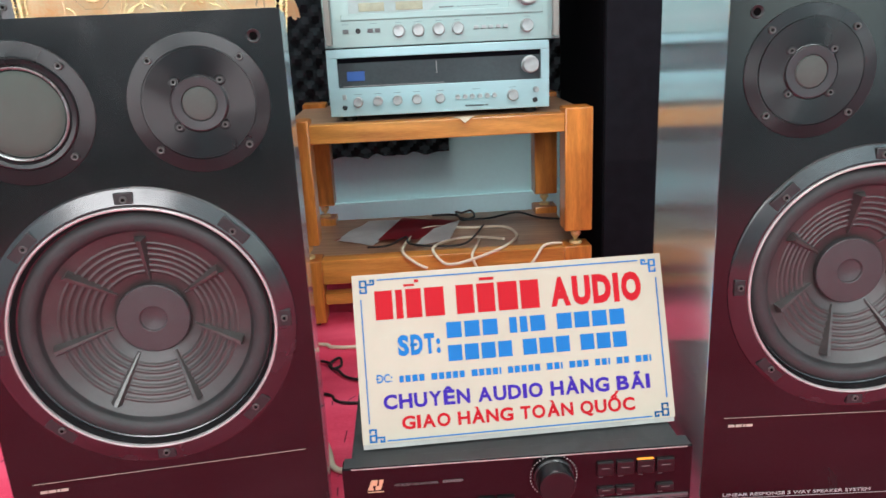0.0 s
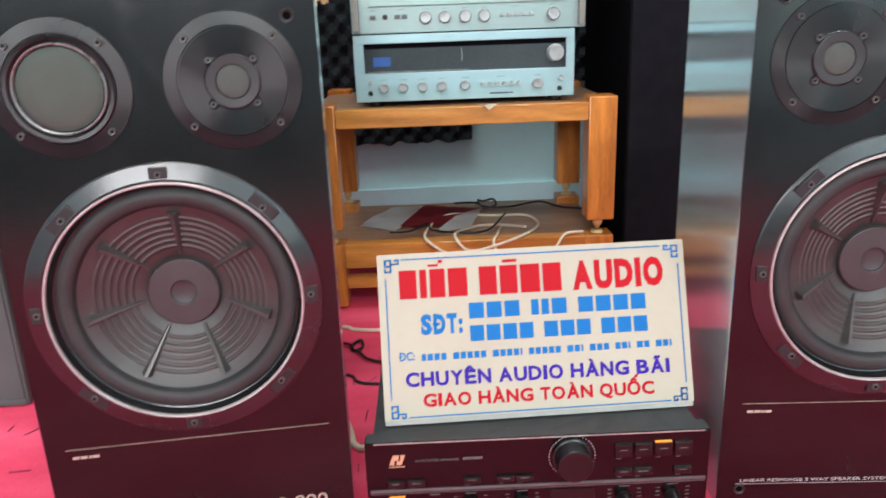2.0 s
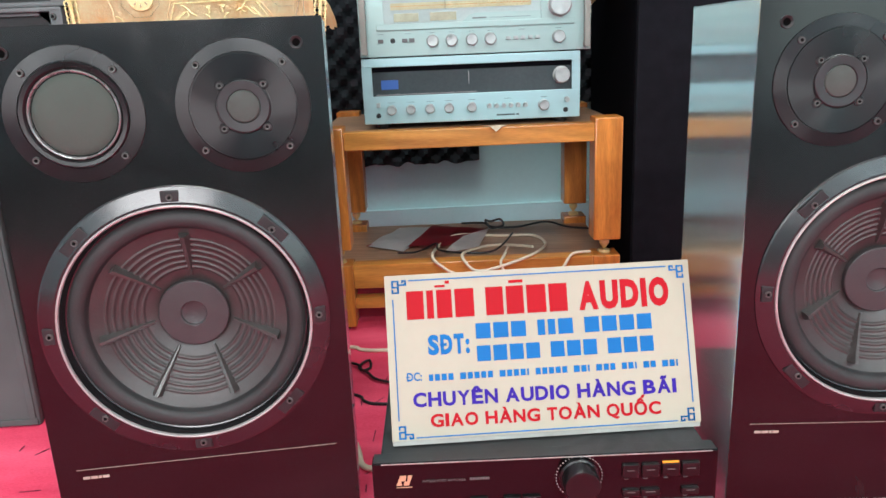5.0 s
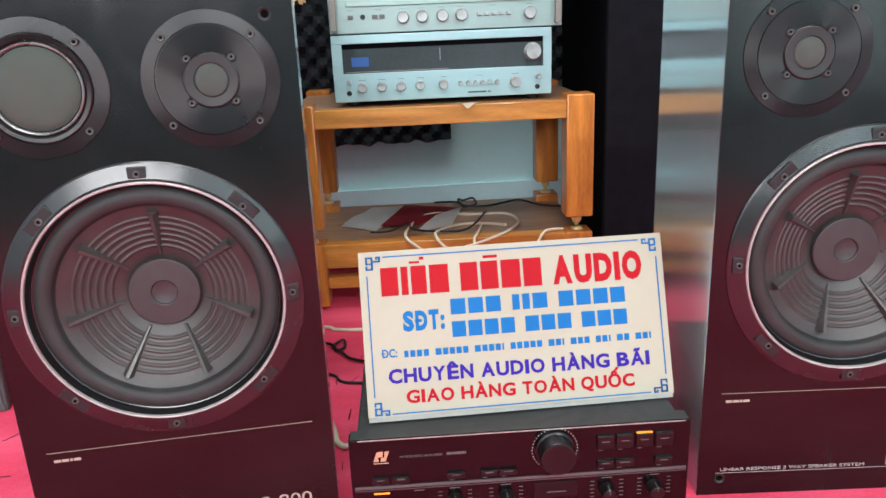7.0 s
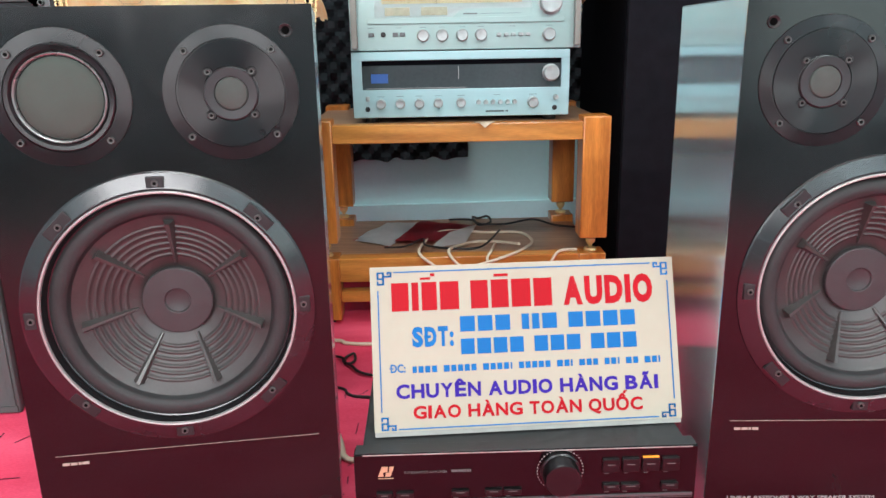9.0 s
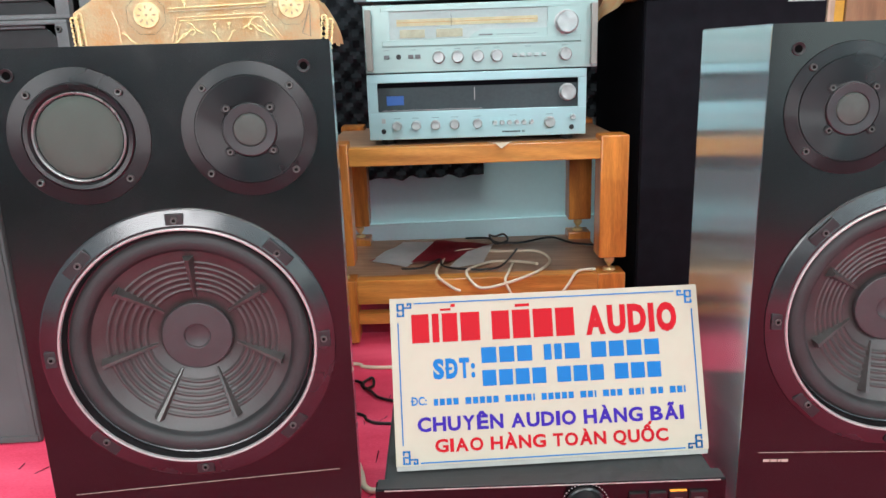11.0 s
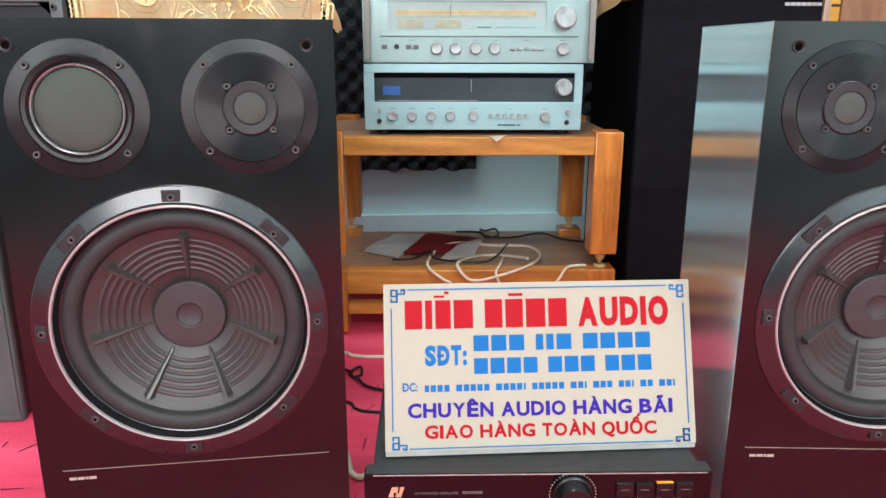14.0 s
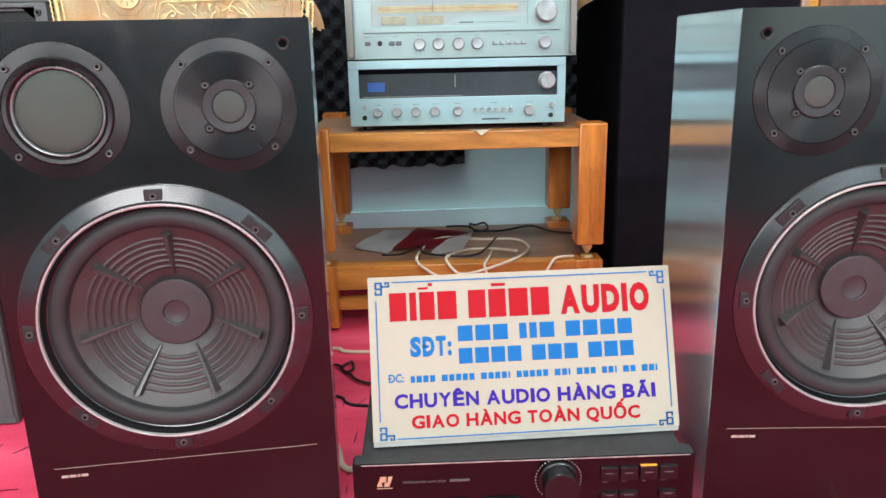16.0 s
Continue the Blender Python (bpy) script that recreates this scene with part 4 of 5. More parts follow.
    for x in (0.0055, RW - 0.0185):
        h = box(x, x + 0.013, -0.026, -0.013, 0.008, 0.138, 0.0012)
        box(x + 0.001, x + 0.012, -0.014, 0.0006, 0.008, 0.020, 0.002, bm=h)
        box(x + 0.001, x + 0.012, -0.014, 0.0006, 0.126, 0.138, 0.002, bm=h)
        part("handle", h, mat("champagne_handle", (0.24, 0.23, 0.205), 0.45, metal=0.1), rc, "champagne metal front handle")


def build_deck():
    RW = 0.560
    dk = thing("cassette_deck", TURNED @ pose(-0.102, 1.722, 0.788, 0, 0, -0.6), "grey cassette deck with silver lower strip stacked on top", "cassette deck")
    part("case", box(0.0, RW, 0.004, 0.30, 0.006, 0.125, 0.003), mat("grey_blue_case", (0.16, 0.18, 0.2), 0.45, vary=0.1), dk, "grey metal case")
    for x in (0.06, RW - 0.06):
        part("foot", box(x - 0.02, x + 0.02, 0.02, 0.06, -0.0025, 0.008, 0.001), BLACK, dk)
        part("foot", box(x - 0.02, x + 0.02, 0.22, 0.26, -0.0025, 0.008, 0.001), BLACK, dk)
    part("front_strip", box(0.030, RW - 0.036, -0.008, 0.006, 0.006, 0.026, 0.0012), ALU, dk, "silver lower front strip")
    part("display_window", box(0.031, 0.344, -0.004, 0.006, 0.027, 0.110), GLASS_DARK, dk, "dark display window", smooth=False)
    for i in range(9):
        part("key", box(0.036 + i * 0.0225, 0.055 + i * 0.0225, -0.0062, -0.0035, 0.0285, 0.0350, 0.0008), CASE, dk)
    part("cassette_door", box(0.3455, 0.406, -0.0055, 0.006, 0.027, 0.110, 0.001), ALU, dk, "silver front plate")
    part("button_panel", box(0.4075, 0.523, -0.004, 0.006, 0.027, 0.110), BLACK, dk, "black button panel", smooth=False)
    for i in range(4):
        part("button", box(0.412 + i * 0.0275, 0.4355 + i * 0.0275, -0.0062, -0.0035, 0.031, 0.043, 0.0008), CASE, dk)
    part("headphone_socket", lathe([(0.0072, -0.008), (0.007, -0.0096), (0.005, -0.0098), (0.0045, -0.0084), (0, -0.0084)], 20, (0.0545, 0.0165)), BLACK, dk)
    bars([1, 1, 1], 0.073, 0.092, 0.0125, 0.0165, -0.008, CASE, dk, "brand_mark")


build_lower_receiver()
build_upper_receiver()
build_deck()
part_tag = bmesh.new()
vs = [part_tag.verts.new(p) for p in ((0.190, 1.69, 0.4790), (0.245, 1.69, 0.4790), (0.232, 1.652, 0.4795), (0.217, 1.6500, 0.4690), (0.205, 1.653, 0.4795))]
part_tag.faces.new(vs)
bmesh.ops.solidify(part_tag, geom=list(part_tag.faces), thickness=0.0006)
tagged(new("paper_tag", finish(part_tag, "paper_tag", TAG)), "small cream paper tag under the receiver", "paper tag").matrix_world = TURNED


# ---- cables and papers ----
SHELF = 0.1455


def laid(x, y):
    """A place on the shelf board, kept clear of its back edge."""
    return (0.03 + (x - 0.03) * 1.035, min(y * 1.035, 2.118))


def cable(points, z, radius, material, label):
    """A cable through (x, y) on the surface z, or through (x, y, z) where it hangs clear."""
    if z > 0.1:
        points = [p if len(p) > 2 else (*p, 0.1690) if p[1] < 1.76 else laid(*p) for p in points]
    pts = [(p[0], p[1], p[2] if len(p) > 2 else z + radius + (0.006 * math.sin(i * 1.9) ** 2 if len(points) > 6 else 0.0)) for i, p in enumerate(points)]
    ob = tagged(new("cable", finish(tube(pts, radius, 10), "cable", material, sharp=1.2)), label, "cable", "loose cables")
    ob.matrix_world = TURNED if z > 0 else Matrix()


cable([(0.116, 1.640, 0.140), (0.090, 1.648, 0.152), (0.061, 1.672, 0.176), (0.083, 1.822), (0.132, 1.887), (0.236, 1.881), (0.321, 1.853), (0.344, 1.776), (0.314, 1.700), (0.261, 1.650, 0.164), (0.214, 1.643, 0.152), (0.180, 1.640, 0.146), (0.154, 1.643, 0.150), (0.132, 1.668, 0.174), (0.148, 1.733), (0.195, 1.782), (0.25, 1.77), (0.31, 1.747)], SHELF, 0.0036, CABLE_WHITE, "coiled cream cable hanging over the stand shelf edge")
cable([(0.25, 1.770), (0.235, 1.690), (0.222, 1.648, 0.160), (0.235, 1.640, 0.128)], SHELF, 0.0034, CABLE_WHITE, "short cream cable end hanging over the shelf")
cable([(0.350, 1.642, 0.120), (0.371, 1.645, 0.148), (0.395, 1.664, 0.1715), (0.440, 1.685)], SHELF, 0.0034, CABLE_WHITE, "bent cream cable end on the stand shelf")
cable([(0.143, 2.036), (0.204, 2.008), (0.222, 1.959), (0.257, 1.988), (0.253, 2.08), (0.227, 2.098), (0.211, 2.042), (0.224, 1.972), (0.293, 1.964), (0.377, 1.994), (0.43, 1.947), (0.495, 1.894)], SHELF, 0.0030, CABLE_BLACK, "thin black cable looped on the stand shelf")
cable([(-0.025, 1.742), (0.024, 1.747), (0.068, 1.796), (0.08, 1.751), (0.158, 1.715), (0.218, 1.736), (0.27, 1.859)], SHELF + 0.007, 0.0026, CABLE_BLACK, "black cable across folded papers on the shelf")
cable([(-0.30, 1.60), (-0.14, 1.565), (-0.113, 1.545), (-0.047, 1.534), (0.12, 1.54)], 0.0, 0.0042, CABLE_WHITE, "cream cable lying on pink carpet")
cable([(-0.26, 1.52), (-0.127, 1.463), (-0.108, 1.432), (-0.090, 1.445), (-0.094, 1.475), (-0.115, 1.455), (-0.094, 1.412), (-0.064, 1.375), (0.05, 1.33)], 0.0, 0.0030, CABLE_BLACK, "thin black cable curled on pink carpet")
cable([(-0.25, 1.36), (-0.119, 1.325), (-0.095, 1.293), (-0.062, 1.278), (0.06, 1.26)], 0.0, 0.0030, CABLE_BLACK, "thin black cable straight across pink carpet")
cable([(-0.13, 1.23), (-0.100, 1.117), (-0.090, 1.066), (-0.073, 1.052), (-0.050, 1.075)], 0.0, 0.0050, CABLE_WHITE, "cream cable bent beside the amplifier")


def sheet(corners, z, material, label, n=14, seed=0.0):
    """A creased sheet of paper over four corners, with real thickness."""
    bm = bmesh.new()
    a, b, c, d = [Vector((*laid(*p), 0)) for p in corners]
    grid = []
    for i in range(n + 1):
        for j in range(n + 1):
            u, v = i / n, j / n
            p = (a * (1 - u) + b * u) * (1 - v) + (d * (1 - u) + c * u) * v
            p.z = z + 0.004 * (0.5 + noise.noise(Vector((p.x * 14 + seed, p.y * 14, 0)))) + 0.003
            grid.append(bm.verts.new(p))
    for i in range(n):
        for j in range(n):
            k = i * (n + 1) + j
            bm.faces.new((grid[k], grid[k + n + 1], grid[k + n + 2], grid[k + 1]))
    bmesh.ops.solidify(bm, geom=list(bm.faces), thickness=0.0012)
    ob = tagged(new("folded_paper", finish(bm, "folded_paper", material)), label, "paper", "papers on the shelf")
    ob.matrix_world = TURNED
    return ob


for k in range(2):
    sheet([(-0.115 + 0.006 * k, 1.834 - 0.008 * k), (-0.014, 1.766 - 0.004 * k), (0.060, 1.985), (-0.040, 1.996)], SHELF - 0.002 + 0.0016 * k, (PAPER_RED, PAPER)[k], ("dark red under-leaf of a folded leaflet", "white under-leaf of a folded leaflet")[k])
sheet([(-0.103, 1.851), (-0.004, 1.778), (0.069, 1.999), (-0.033, 2.004)], SHELF + 0.0012, PAPER, "grey-white folded paper on the stand shelf")
sheet([(-0.004, 1.785), (0.095, 1.775), (0.205, 1.935), (0.060, 2.000)], SHELF + 0.0052, PAPER_RED, "dark red printed paper on the stand shelf")
sheet([(0.085, 1.715), (0.172, 1.740), (0.215, 1.930), (0.140, 1.860)], SHELF + 0.0074, PAPER, "white paper flap beside red printed paper")


# ---- acoustic foam on the back wall ----
def build_foam(nx, nz, x0, x1, z0, z1):
    bm = bmesh.new()
    g = []
    for i in range(nx + 1):
        for j in range(nz + 1):
            x, z = x0 + (x1 - x0) * i / nx, z0 + (z1 - z0) * j / nz
            h = 0.014 * (math.sin(x * 2 * math.pi / 0.062) * math.sin(z * 2 * math.pi / 0.062))
            if j == 0:
                z += 0.004 * math.sin(x * 60) + 0.005 * noise.noise(Vector((x * 40, 0, 0)))
            g.append(bm.verts.new((x, 2.358 - h, z)))
    for i in range(nx):
        for j in range(nz):
            k = i * (nz + 1) + j
            bm.faces.new((g[k], g[k + nz + 1], g[k + nz + 2], g[k + 1]))
    ed = [e for e in bm.edges if e.is_boundary]
    ex = bmesh.ops.extrude_edge_only(bm, edges=ed)
    for v in ex["geom"]:
        if isinstance(v, bmesh.types.BMVert):
            v.co.y = 2.399
    tagged(new("acoustic_foam", finish(bm, "acoustic_foam", FOAM)), "charcoal egg-crate acoustic foam panel on the wall", "acoustic foam", "foam panels")


build_foam(120, 84, -1.00, 0.248, 0.292, 1.22)
build_foam(72, 68, 0.2485, 1.02, 0.468, 1.22)


# ---- black grille loudspeaker with wooden top ----
def lace_fringe(parent, along, n, size, rows=1):
    """A row of small looped rings: the openwork hem of a lace cloth."""
    bm = bmesh.new()
    for i in range(n):
        p = along(i / max(1, n - 1))
        for row in range(rows):
            c = Vector(p) + Vector((0, 0, -row * size * 1.5))
            lathe([(size, c.y - 0.0008), (size * 0.55, c.y - 0.0008), (size * 0.55, c.y + 0.0008), (size, c.y + 0.0008), (size, c.y - 0.0008)], 10, (c.x, c.z), bm)
    return part("lace_hem", bm, LACE_GOLD, parent, "openwork gold lace hem")


def build_grille_speaker():
    x0, x1, y0, y1, z1 = 0.549, 0.977, 1.700, 2.120, 0.782
    gs = thing("floor_loudspeaker", pose(0, 0, 0), "tall loudspeaker with black cloth grille and walnut top", "loudspeaker")
    part("body", box(x0, x1, y0 + 0.018, y1, 0.0, z1 - 0.001, 0.003), SHADE_BLACK, gs, "black cloth-covered body, side shade put into its colour")
    part("grille", box(x0 + 0.0005, x1 - 0.014, y0, y0 + 0.0175, 0.02, z1 - 0.004, 0.004), CLOTH, gs, "black cloth grille")
    part("side_panel", box(x1 - 0.0135, x1 + 0.002, y0 - 0.004, y1, 0.0, z1 - 0.0005, 0.001), WORN_VENEER, gs, "worn pale side edge")
    part("top_panel", box(x0 - 0.006, x1 + 0.004, y0 - 0.006, y1, z1, z1 + 0.034, 0.002), WALNUT, gs, "walnut top panel")
    bars([1, 1, 1, 1, 0.9, 0.9, 1], 0.872, 0.958, 0.7660, 0.7730, y0 - 0.0002, CHROME, gs, "brand_mark")
    cl = thing("lace_runner", pose(0, 0, 0), "cream gold lace runner hanging over the walnut speaker top", "lace cloth")
    zt = z1 + 0.0345
    bm = box(x0 - 0.004, x1 - 0.10, y0 + 0.002, y1 - 0.05, zt, zt + 0.0022, 0.0008)
    part("top_cloth", bm, LACE, cl)
    drop = lambda u: 0.031 * (1 - u) ** 0.9 + 0.002
    hem = lambda u: (x0 - 0.002 + 0.282 * u, y0 - 0.0085)
    bm = bmesh.new()
    n = 40
    rows = []
    for i in range(n + 1):
        u = i / n
        x, y = hem(u)
        rows.append([bm.verts.new((x, y + 0.0015 * math.sin(i * 0.9), zt + 0.002 - 0.45 * drop(u) * k / 3)) for k in range(4)])
    for a, b in zip(rows, rows[1:]):
        for k in range(3):
            bm.faces.new((a[k], b[k], b[k + 1], a[k + 1]))
    bmesh.ops.solidify(bm, geom=list(bm.faces), thickness=0.0012)
    part("front_drop", bm, LACE, cl, "cream lace front edge")
    bm = bmesh.new()
    for i in range(38):
        for row in range(3):
            u = (i + 0.5 * (row % 2)) / 38.5
            r = max(0.0018, 0.0056 * (1 - u))
            c, y = (hem(u)[0], zt - drop(u) * (0.12 + 0.33 * row)), hem(u)[1] - 0.0022 - 0.0004 * row
            lathe([(r, y - 0.0008), (r * 0.5, y - 0.0008), (r * 0.5, y + 0.0008), (r, y + 0.0008), (r, y - 0.0008)], 10, c, bm)
    part("lace_hem", bm, LACE_GOLD, cl, "openwork gold lace hem")
    bm = bmesh.new()
    n = 16
    rows = []
    for i in range(n + 1):
        u = i / n
        y = y0 + 0.005 + u * 0.26
        rows.append([bm.verts.new((x0 - 0.008 - (0.014 + 0.052 * u) * (k / 6) - 0.004 * math.sin(u * 14 + k), y, zt + 0.001 - (0.022 + 0.075 * u) * (k / 6) ** 1.3)) for k in range(7)])
    for a, b in zip(rows, rows[1:]):
        for k in range(6):
            bm.faces.new((a[k], b[k], b[k + 1], a[k + 1]))
    bmesh.ops.solidify(bm, geom=list(bm.faces), thickness=0.0012)
    part("side_drop", bm, LACE, cl, "cream cloth end hanging off the side")
    for row in range(2):
        lace_fringe(cl, lambda u: (x0 - 0.050 - 0.022 * u, y0 + 0.25 + 0.01 * row, zt - 0.088 - 0.012 * row - 0.012 * u), 4, 0.0062)
    wp = thing("wrapped_parcel", pose(0, 0, 0), "parcel in crinkled clear film on a lace runner", "parcel")
    bm = box(0.600, 0.800, 1.77, 1.99, zt + 0.003, zt + 0.13)
    bmesh.ops.subdivide_edges(bm, edges=list(bm.edges), cuts=10, use_grid_fill=True)
    for v in bm.verts:
        if v.co.z > zt + 0.006:
            v.co += Vector((1, 1, 0)) * 0.006 * noise.noise(v.co * 40)
    part("film", bm, LENS, wp, smooth=False)


build_grille_speaker()


# ---- lace-covered cabinet behind the first loudspeaker ----
def build_lace_cabinet():
    x0, x1, y0, y1, z1 = -0.500, -0.158, 1.305, 1.62, 0.785
    cb = thing("covered_cabinet", pose(0, 0, 0), "dark loudspeaker cabinet covered by a lace cloth", "cabinet")
    part("body", box(x0, x1, y0, y1, 0, z1, 0.004), CLOTH, cb, "dark cabinet body")
    cl = thing("lace_cloth", pose(0, 0, 0), "cream lace tablecloth with gold medallions draped over a cabinet", "lace cloth")
    part("top_cloth", box(x0 - 0.003, x1 + 0.003, y0 - 0.003, y1, z1 + 0.0005, z1 + 0.0030, 0.0008), LACE, cl)
    bm = bmesh.new()
    n = 40
    rows = []
    for i in range(n + 1):
        u = i / n
        x = x0 - 0.034 + u * (x1 - x0 + 0.060)
        cut = 0.024 * max(0.0, 1 - (x - (x0 - 0.034)) / 0.04) + 0.020 * max(0.0, 1 - ((x1 + 0.026) - x) / 0.03)
        rows.append([bm.verts.new((x, y0 - 0.006 - 0.0025 * math.sin(u * 17 + k * 0.3) * k / 6, (z1 + 0.003 - cut) - (0.135 - cut) * k / 6)) for k in range(7)])
    for a, b in zip(rows, rows[1:]):
        for k in range(6):
            bm.faces.new((a[k], b[k], b[k + 1], a[k + 1]))
    bmesh.ops.solidify(bm, geom=list(bm.faces), thickness=0.0014)
    part("front_drop", bm, LACE, cl, "cream patterned front drop")
    bm = bmesh.new()
    rows = []
    for i in range(17):
        u = i / 16
        rows.append([bm.verts.new((x1 + 0.004 + 0.034 * math.sin(k / 6 * 1.5) + 0.002 * math.sin(u * 20), y0 - 0.002 + u * 0.30, z1 + 0.002 - (0.084 + 0.003 * math.sin(u * 12)) * k / 6)) for k in range(7)])
    for a, b in zip(rows, rows[1:]):
        for k in range(6):
            bm.faces.new((a[k], b[k], b[k + 1], a[k + 1]))
    bmesh.ops.solidify(bm, geom=list(bm.faces), thickness=0.0014)
    part("side_drop", bm, LACE, cl, "cream cloth side drop")
    for row in range(2):
        lace_fringe(cl, lambda u: (x1 + 0.034 + 0.0095 * row - 0.008 * u, y0 - 0.011 - 0.001 * row, z1 - 0.040 - 0.006 * row - 0.068 * u), 9, 0.0058)
        lace_fringe(cl, lambda u: (x0 - 0.023 - 0.0095 * row + 0.003 * u, y0 - 0.011 - 0.001 * row, z1 - 0.026 - 0.006 * row - 0.066 * u), 9, 0.0058)
    for cx, cz in ((-0.415, 0.758), (-0.177, 0.767)):
        yy = y0 - 0.0105
        bm = bmesh.new()
        for r0, r1 in ((0.0335, 0.0329),):
            a = [(cx + r0 * math.cos(math.pi / 4 * k + 0.39), cz + r0 * math.sin(math.pi / 4 * k + 0.39)) for k in range(8)]
            b = [(cx + r1 * math.cos(math.pi / 4 * k + 0.39), cz + r1 * math.sin(math.pi / 4 * k + 0.39)) for k in range(8)]
            va = [bm.verts.new((p[0], yy, p[1])) for p in a]
            vb = [bm.verts.new((p[0], yy, p[1])) for p in b]
            for k in range(8):
                bm.faces.new((va[k], va[(k + 1) % 8], vb[(k + 1) % 8], vb[k]))
        bmesh.ops.solidify(bm, geom=list(bm.faces), thickness=0.001)
        md = part("medallion", bm, LACE_LINE, cl, "octagonal woven medallion")
        part("rosette", lathe([(0.0, yy + 0.0004), (0.006, yy + 0.0002), (0.012, yy + 0.0004), (0.016, yy + 0.0002), (0.0205, yy + 0.0006), (0.0215, yy + 0.004)], 32, (cx, cz)), ROSETTE, md, "gold embroidered rosette")
        for k in range(8):
            a = math.pi / 4 * k
            petal = lathe([(0, -0.0006), (0.0017, -0.0003), (0.0019, 0.0006)], 10)
            o = part("petal", petal, LACE_LINE, md, loc=(cx + 0.0125 * math.cos(a), yy - 0.0002, cz + 0.0125 * math.sin(a)), rot=(0, -math.degrees(a), 0))
            o.scale = (1.9, 1, 0.8)
        part("petal", lathe([(0, -0.0008), (0.002, -0.0004), (0.0024, 0.0006)], 12, (0, 0)), LACE_LINE, md, loc=(cx, yy - 0.0002, cz))
    # gold motifs inside a woven panel border
    yy = y0 - 0.0098
    curl = [(-0.014, -0.008), (-0.006, -0.006), (0.002, 0.002), (0.010, 0.006), (0.013, 0.000), (0.007, -0.003)]
    leaf = [(-0.010, 0.008), (-0.002, 0.004), (0.004, -0.004), (0.014, -0.010)]
    bud = [(0.0, -0.008), (0.001, -0.002), (-0.003, 0.002), (0.003, 0.003), (0.000, -0.001)]
    for cx, cz, line, turn in ((-0.352, 0.727, curl, 1), (-0.340, 0.736, leaf, 1), (-0.362, 0.720, leaf, -1), (-0.306, 0.738, bud, 1), (-0.304, 0.720, leaf, 0.7), (-0.282, 0.739, bud, -1),
                               (-0.280, 0.722, leaf, -0.7), (-0.238, 0.733, curl, -1), (-0.226, 0.728, leaf, 1), (-0.246, 0.742, leaf, -1), (-0.222, 0.742, bud, 1), (-0.448, 0.722, leaf, 1), (-0.352, 0.776, bud, 1)):
        o = part("sprig", tube([(x * turn, 0, z) for x, z in line], 0.0015, 6, 5), LACE_GOLD, cl, loc=(cx, yy, cz))
        o.scale = (1, 0.35, 1)
    for pts, mat_ in (([(-0.386, 0.690), (-0.366, 0.752), (-0.226, 0.756), (-0.196, 0.716), (-0.190, 0.690)], LACE), ([(-0.379, 0.690), (-0.361, 0.747), (-0.229, 0.750), (-0.203, 0.714), (-0.198, 0.690)], LACE_GOLD),
                      ([(-0.380, 0.767), (-0.215, 0.772)], LACE_GOLD), ([(-0.378, 0.762), (-0.218, 0.766)], LACE_LINE), ([(-0.147, 0.768), (-0.162, 0.722), (-0.149, 0.716), (-0.147, 0.768)], LACE_LINE), ([(-0.460, 0.690), (-0.462, 0.740), (-0.470, 0.765)], LACE)):
        bm = tube([(x, 0, z) for x, z in pts], 0.0011, 6, 1)
        part("woven_line", bm, mat_, cl, loc=(0, yy + 0.0006, 0)).scale = (1, 0.5, 1)


build_lace_cabinet()

# wrapped goods standing on the lace
bx = thing("orange_box", pose(0, 0, 0), "orange-red box with a white stripe on a lace cloth", "box")
part("carton", box(-0.432, -0.370, 1.46, 1.56, 0.7815, 0.93, 0.004), PLASTIC_ORANGE, bx)
part("stripe", box(-0.404, -0.4005, 1.4590, 1.4605, 0.7815, 0.93), PAPER, bx, smooth=False)
part("side_flap", box(-0.4455, -0.4325, 1.462, 1.56, 0.7815, 0.93, 0.004), PAPER, bx)
wr = thing("wrapped_parcel", pose(0, 0, 0), "parcel wrapped in crinkled clear film on a lace cloth", "parcel")
bm = box(-0.362, -0.172, 1.47, 1.60, 0.7815, 0.96, 0.0)
bmesh.ops.subdivide_edges(bm, edges=list(bm.edges), cuts=14, use_grid_fill=True)
for v in bm.verts:
    k = noise.noise(Vector((v.co.x * 55, v.co.y * 40, v.co.z * 25)))
    if v.co.z > 0.785:
        v.co += Vector((0.004 * k, 0.006 * k, 0))
part("film", bm, LENS, wr, smooth=False)


# ---- grey cloth loudspeaker at the side ----
def build_grey_speaker():
    gp = thing("grey_loudspeaker", pose(-1.157, 1.283, 0, 0, 0, 0), "grey loudspeaker with dusty cloth grille on pink carpet", "loudspeaker")
    w, h = 0.452, 0.66
    part("body", box(0.004, w - 0.004, 0.016, 0.30, 0.001, h, 0.004), BLACK, gp, "dark cabinet body")
    part("grille", box(0, w, 0, 0.0155, 0.0, h, 0.005), GREY_CLOTH, gp, "dusty grey cloth grille")
    for x0, x1, z0, z1 in ((0.004, w - 0.004, 0.004, 0.016), (w - 0.018, w - 0.006, 0.016, h - 0.016)):
        part("frame_edge", box(x0, x1, -0.003, 0.002, z0, z1, 0.0015), GREY_CLOTH, gp)
    part("driver_outline", lathe([(0.160, 0.001), (0.1585, -0.0022), (0.154, -0.0022), (0.1525, 0.001)], 64, (w / 2 - 0.03, 0.20)), GREY_CLOTH, gp, "faint round outline under the cloth")


build_grey_speaker()


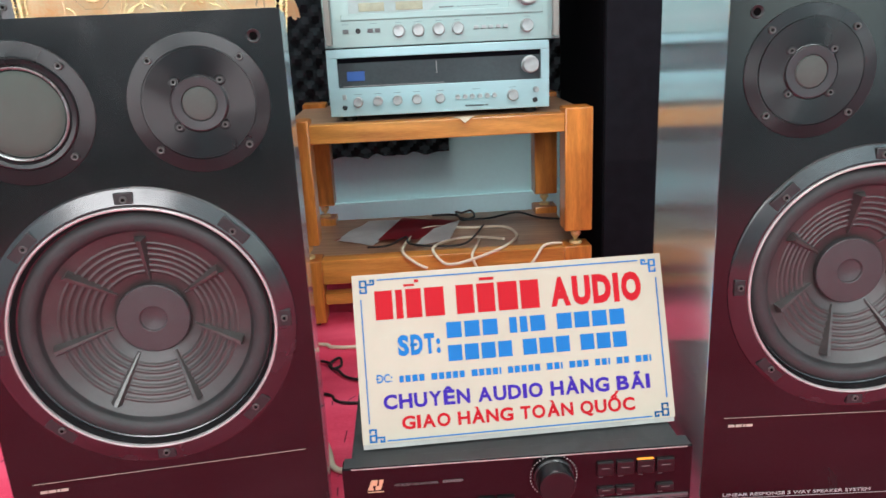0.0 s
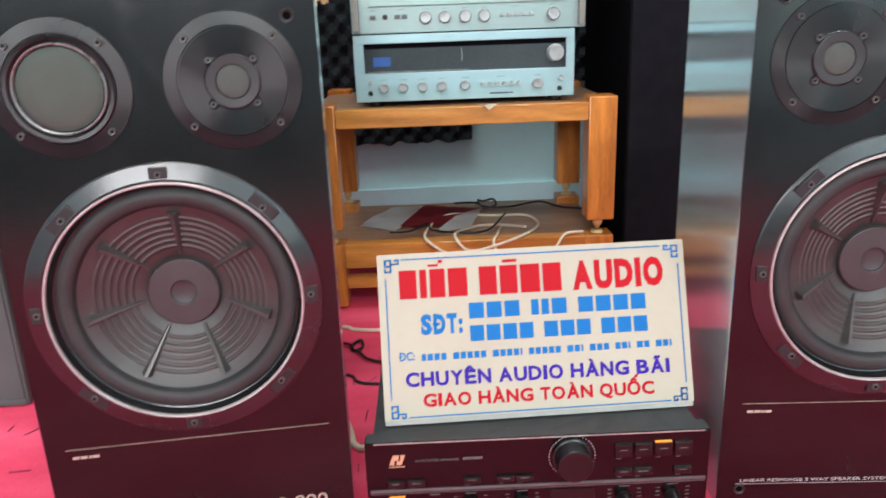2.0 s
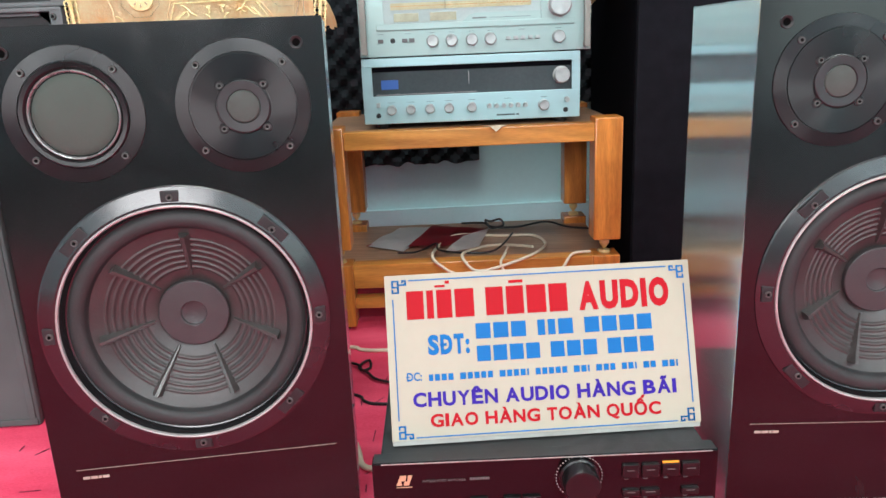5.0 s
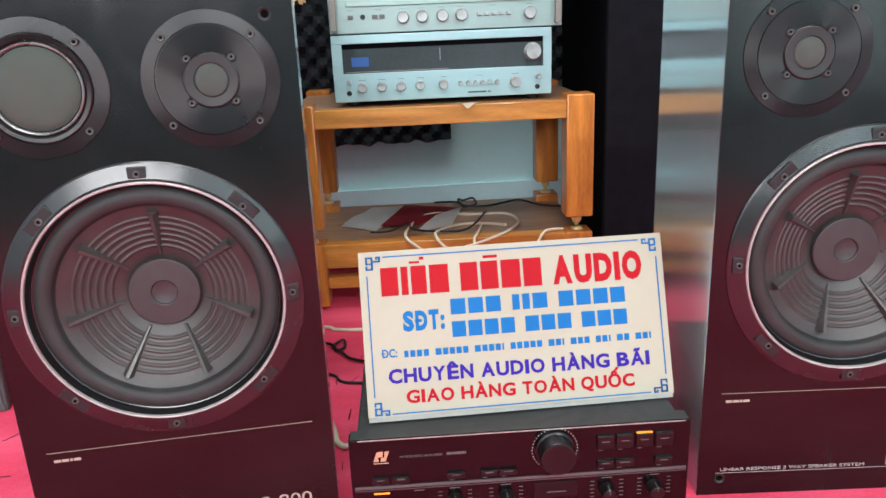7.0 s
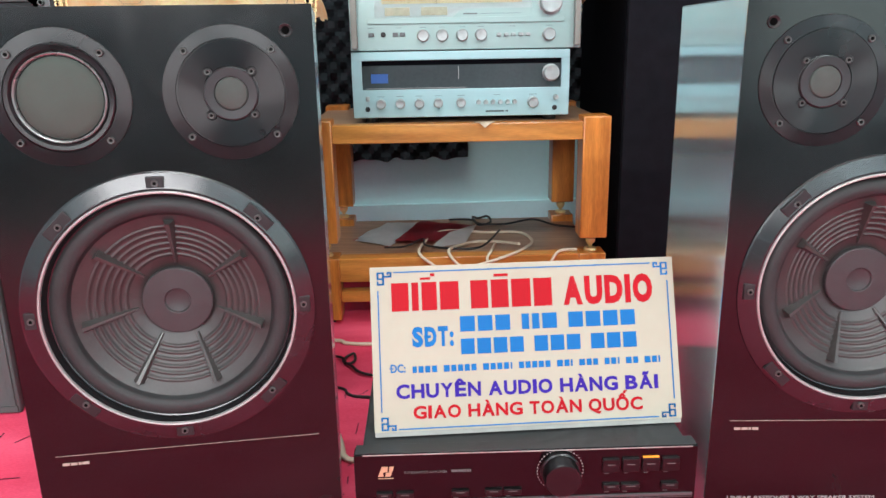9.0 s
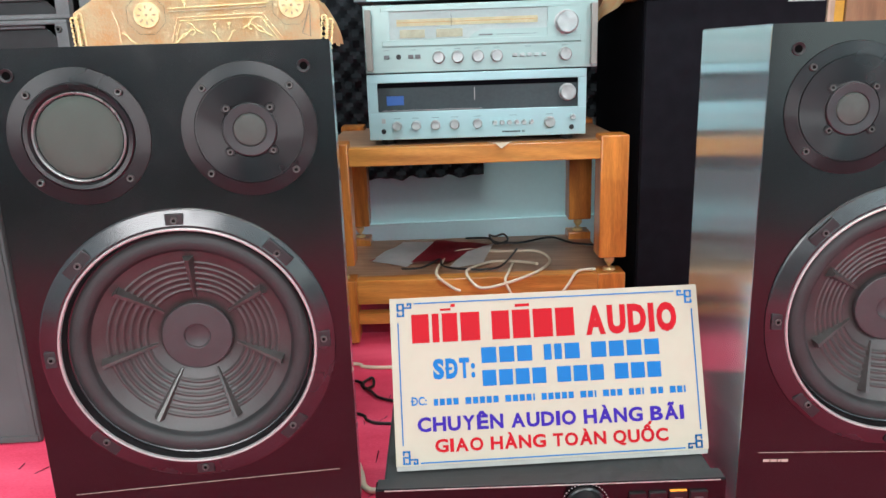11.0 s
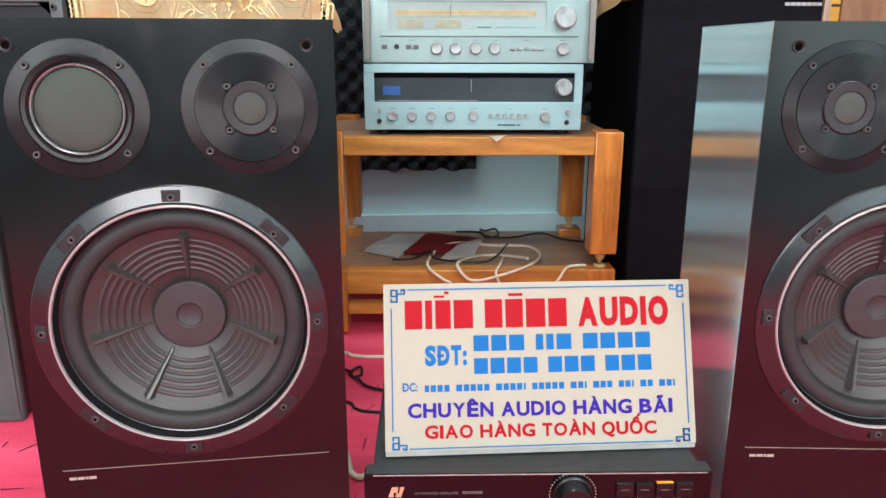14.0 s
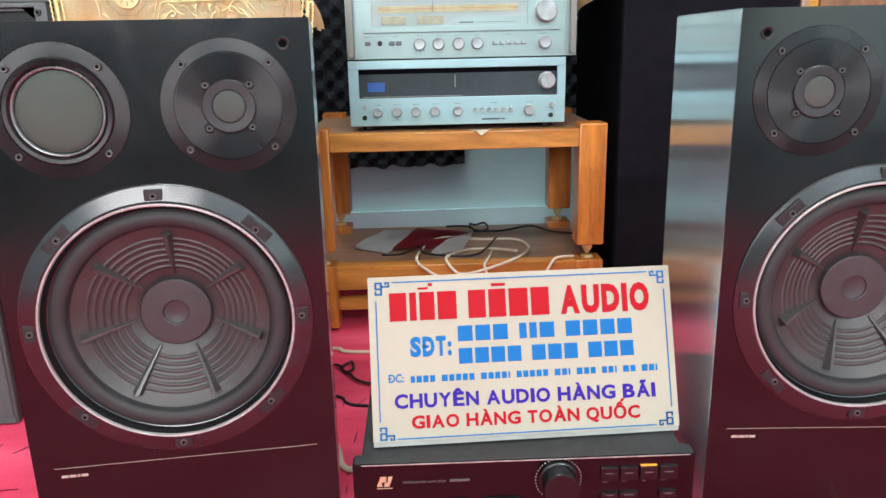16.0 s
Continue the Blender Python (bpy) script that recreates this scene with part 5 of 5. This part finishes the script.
# ---- stacked grey equipment frames ----
def build_frames():
    for z0, z1, x0, x1, y0, t, low, top in ((0.36, 0.7915, -1.20, -0.832, 1.98, 0.030, 0.04, 0.012), (0.792, 0.893, -1.22, -0.822, 1.985, 0.034, 0.013, 0.046)):
        fr = thing("equipment_case", pose(0, 0, 0), "grey moulded equipment case with dark recessed front", "equipment case", "stacked cases")
        bm = box(x0, x1, y0, y0 + 0.03, z0, z0 + low, 0.004)
        box(x0, x1, y0, y0 + 0.03, z1 - top, z1, 0.004, bm=bm)
        box(x0, x0 + t, y0 + 0.0005, y0 + 0.03, z0 + low * 0.8, z1 - top * 0.8, 0.002, bm=bm)
        box(x1 - t, x1, y0 + 0.0005, y0 + 0.03, z0 + low * 0.8, z1 - top * 0.8, 0.002, bm=bm)
        part("front_frame", bm, GREY_PLASTIC, fr, "grey moulded frame")
        part("recess", box(x0 + 0.006, x1 - 0.006, y0 + 0.031, y0 + 0.30, z0, z1 - 0.002, 0.003), BLACK, fr, "dark recessed body")
        part("inner_bevel", box(x0 + t, x1 - t, y0 + 0.016, y0 + 0.0305, z1 - top - 0.008, z1 - top + 0.001, 0.002), GREY_PLASTIC, fr)
        for x in (x1 - t * 0.7, x0 + t * 0.7):
            screw(fr, x, y0 - 0.0005, z1 - max(top * 0.55, 0.024), 2.0)
        bm = bmesh.new()
        vs = [bm.verts.new((x1 - t, y0 + 0.012, z1 - top)), bm.verts.new((x1 - t - 0.034, y0 + 0.012, z1 - top)), bm.verts.new((x1 - t, y0 + 0.012, z1 - top - 0.034))]
        bm.faces.new(vs)
        bmesh.ops.solidify(bm, geom=list(bm.faces), thickness=0.008)
        part("corner_gusset", bm, GREY_PLASTIC, fr, smooth=False)
    nr = thing("narrow_case", pose(0, 0, 0), "narrow dark grey equipment case beside stacked cases", "equipment case", "stacked cases")
    part("body", box(-0.816, -0.742, 2.03, 2.32, 0, 0.893, 0.004), BLACK, nr, "dark body")
    part("plate", box(-0.812, -0.746, 2.024, 2.0295, 0.806, 0.889, 0.002), GREY_PLASTIC, nr, "grey plate")
    screw(nr, -0.772, 2.0235, 0.852, 2.0)
    bs = thing("case_plinth", pose(0, 0, 0), "dark plinth carrying stacked equipment cases", "plinth")
    part("body", box(-1.20, -0.824, 1.99, 2.32, 0, 0.3595, 0.004), BLACK, bs)


build_frames()


# ---- veneered cabinet and slate panel at the other side ----
tc_ = thing("veneered_cabinet", pose(0, 0, 0), "tan wood-veneered cabinet with dark front edge", "cabinet")
part("body", box(1.0905, 1.300, 1.84, 2.32, 0, 1.25, 0.003), VENEER, tc_, "tan veneered side")
part("front_edge", box(1.3005, 1.343, 1.838, 2.32, 0, 1.25, 0.002), BLACK, tc_, "dark edge")
yt = thing("yellow_level", pose(0, 0, 0), "yellow spirit level with dark bands standing upright", "spirit level")
part("bar", box(1.062, 1.0885, 1.845, 1.875, 0, 1.2, 0.002), YELLOW, yt)
for z in (0.772, 0.808):
    part("band", box(1.0615, 1.089, 1.8445, 1.8755, z, z + 0.006), BLACK, yt, smooth=False)
slab("panel", 1.352, 3.0, 2.30, 2.398, 0.0, 2.4, BLUE_WALL, "slate blue board against the wall", "panel")

# ---- scuffs on the carpet ----
random.seed(11)
bm = bmesh.new()
for k in range(44):
    if k < 22:
        x, y = random.uniform(-0.20, -0.05), random.uniform(0.95, 1.5)
    else:
        x, y = random.uniform(-1.1, -0.45), random.uniform(0.6, 1.25)
    l, a = random.uniform(0.006, 0.02), random.choice((1.57, 1.57, 0.1, 0.8, 2.2)) + random.uniform(-0.15, 0.15)
    d, p = Vector((math.cos(a), math.sin(a), 0)) * l, Vector((-math.sin(a), math.cos(a), 0)) * (0.0007 if k < 22 else 0.001)
    c = Vector((x, y, 0.0012))
    bm.faces.new([bm.verts.new(q) for q in (c - d - p, c + d - p, c + d + p, c - d + p)])
bmesh.ops.solidify(bm, geom=list(bm.faces), thickness=0.001)
tagged(new("carpet_scuffs", finish(bm, "carpet_scuffs", mat("dark_scuff", (0.1, 0.012, 0.03), 0.9), False)), "short dark scuff marks on the pink carpet", "scuff marks", kind="stuff")
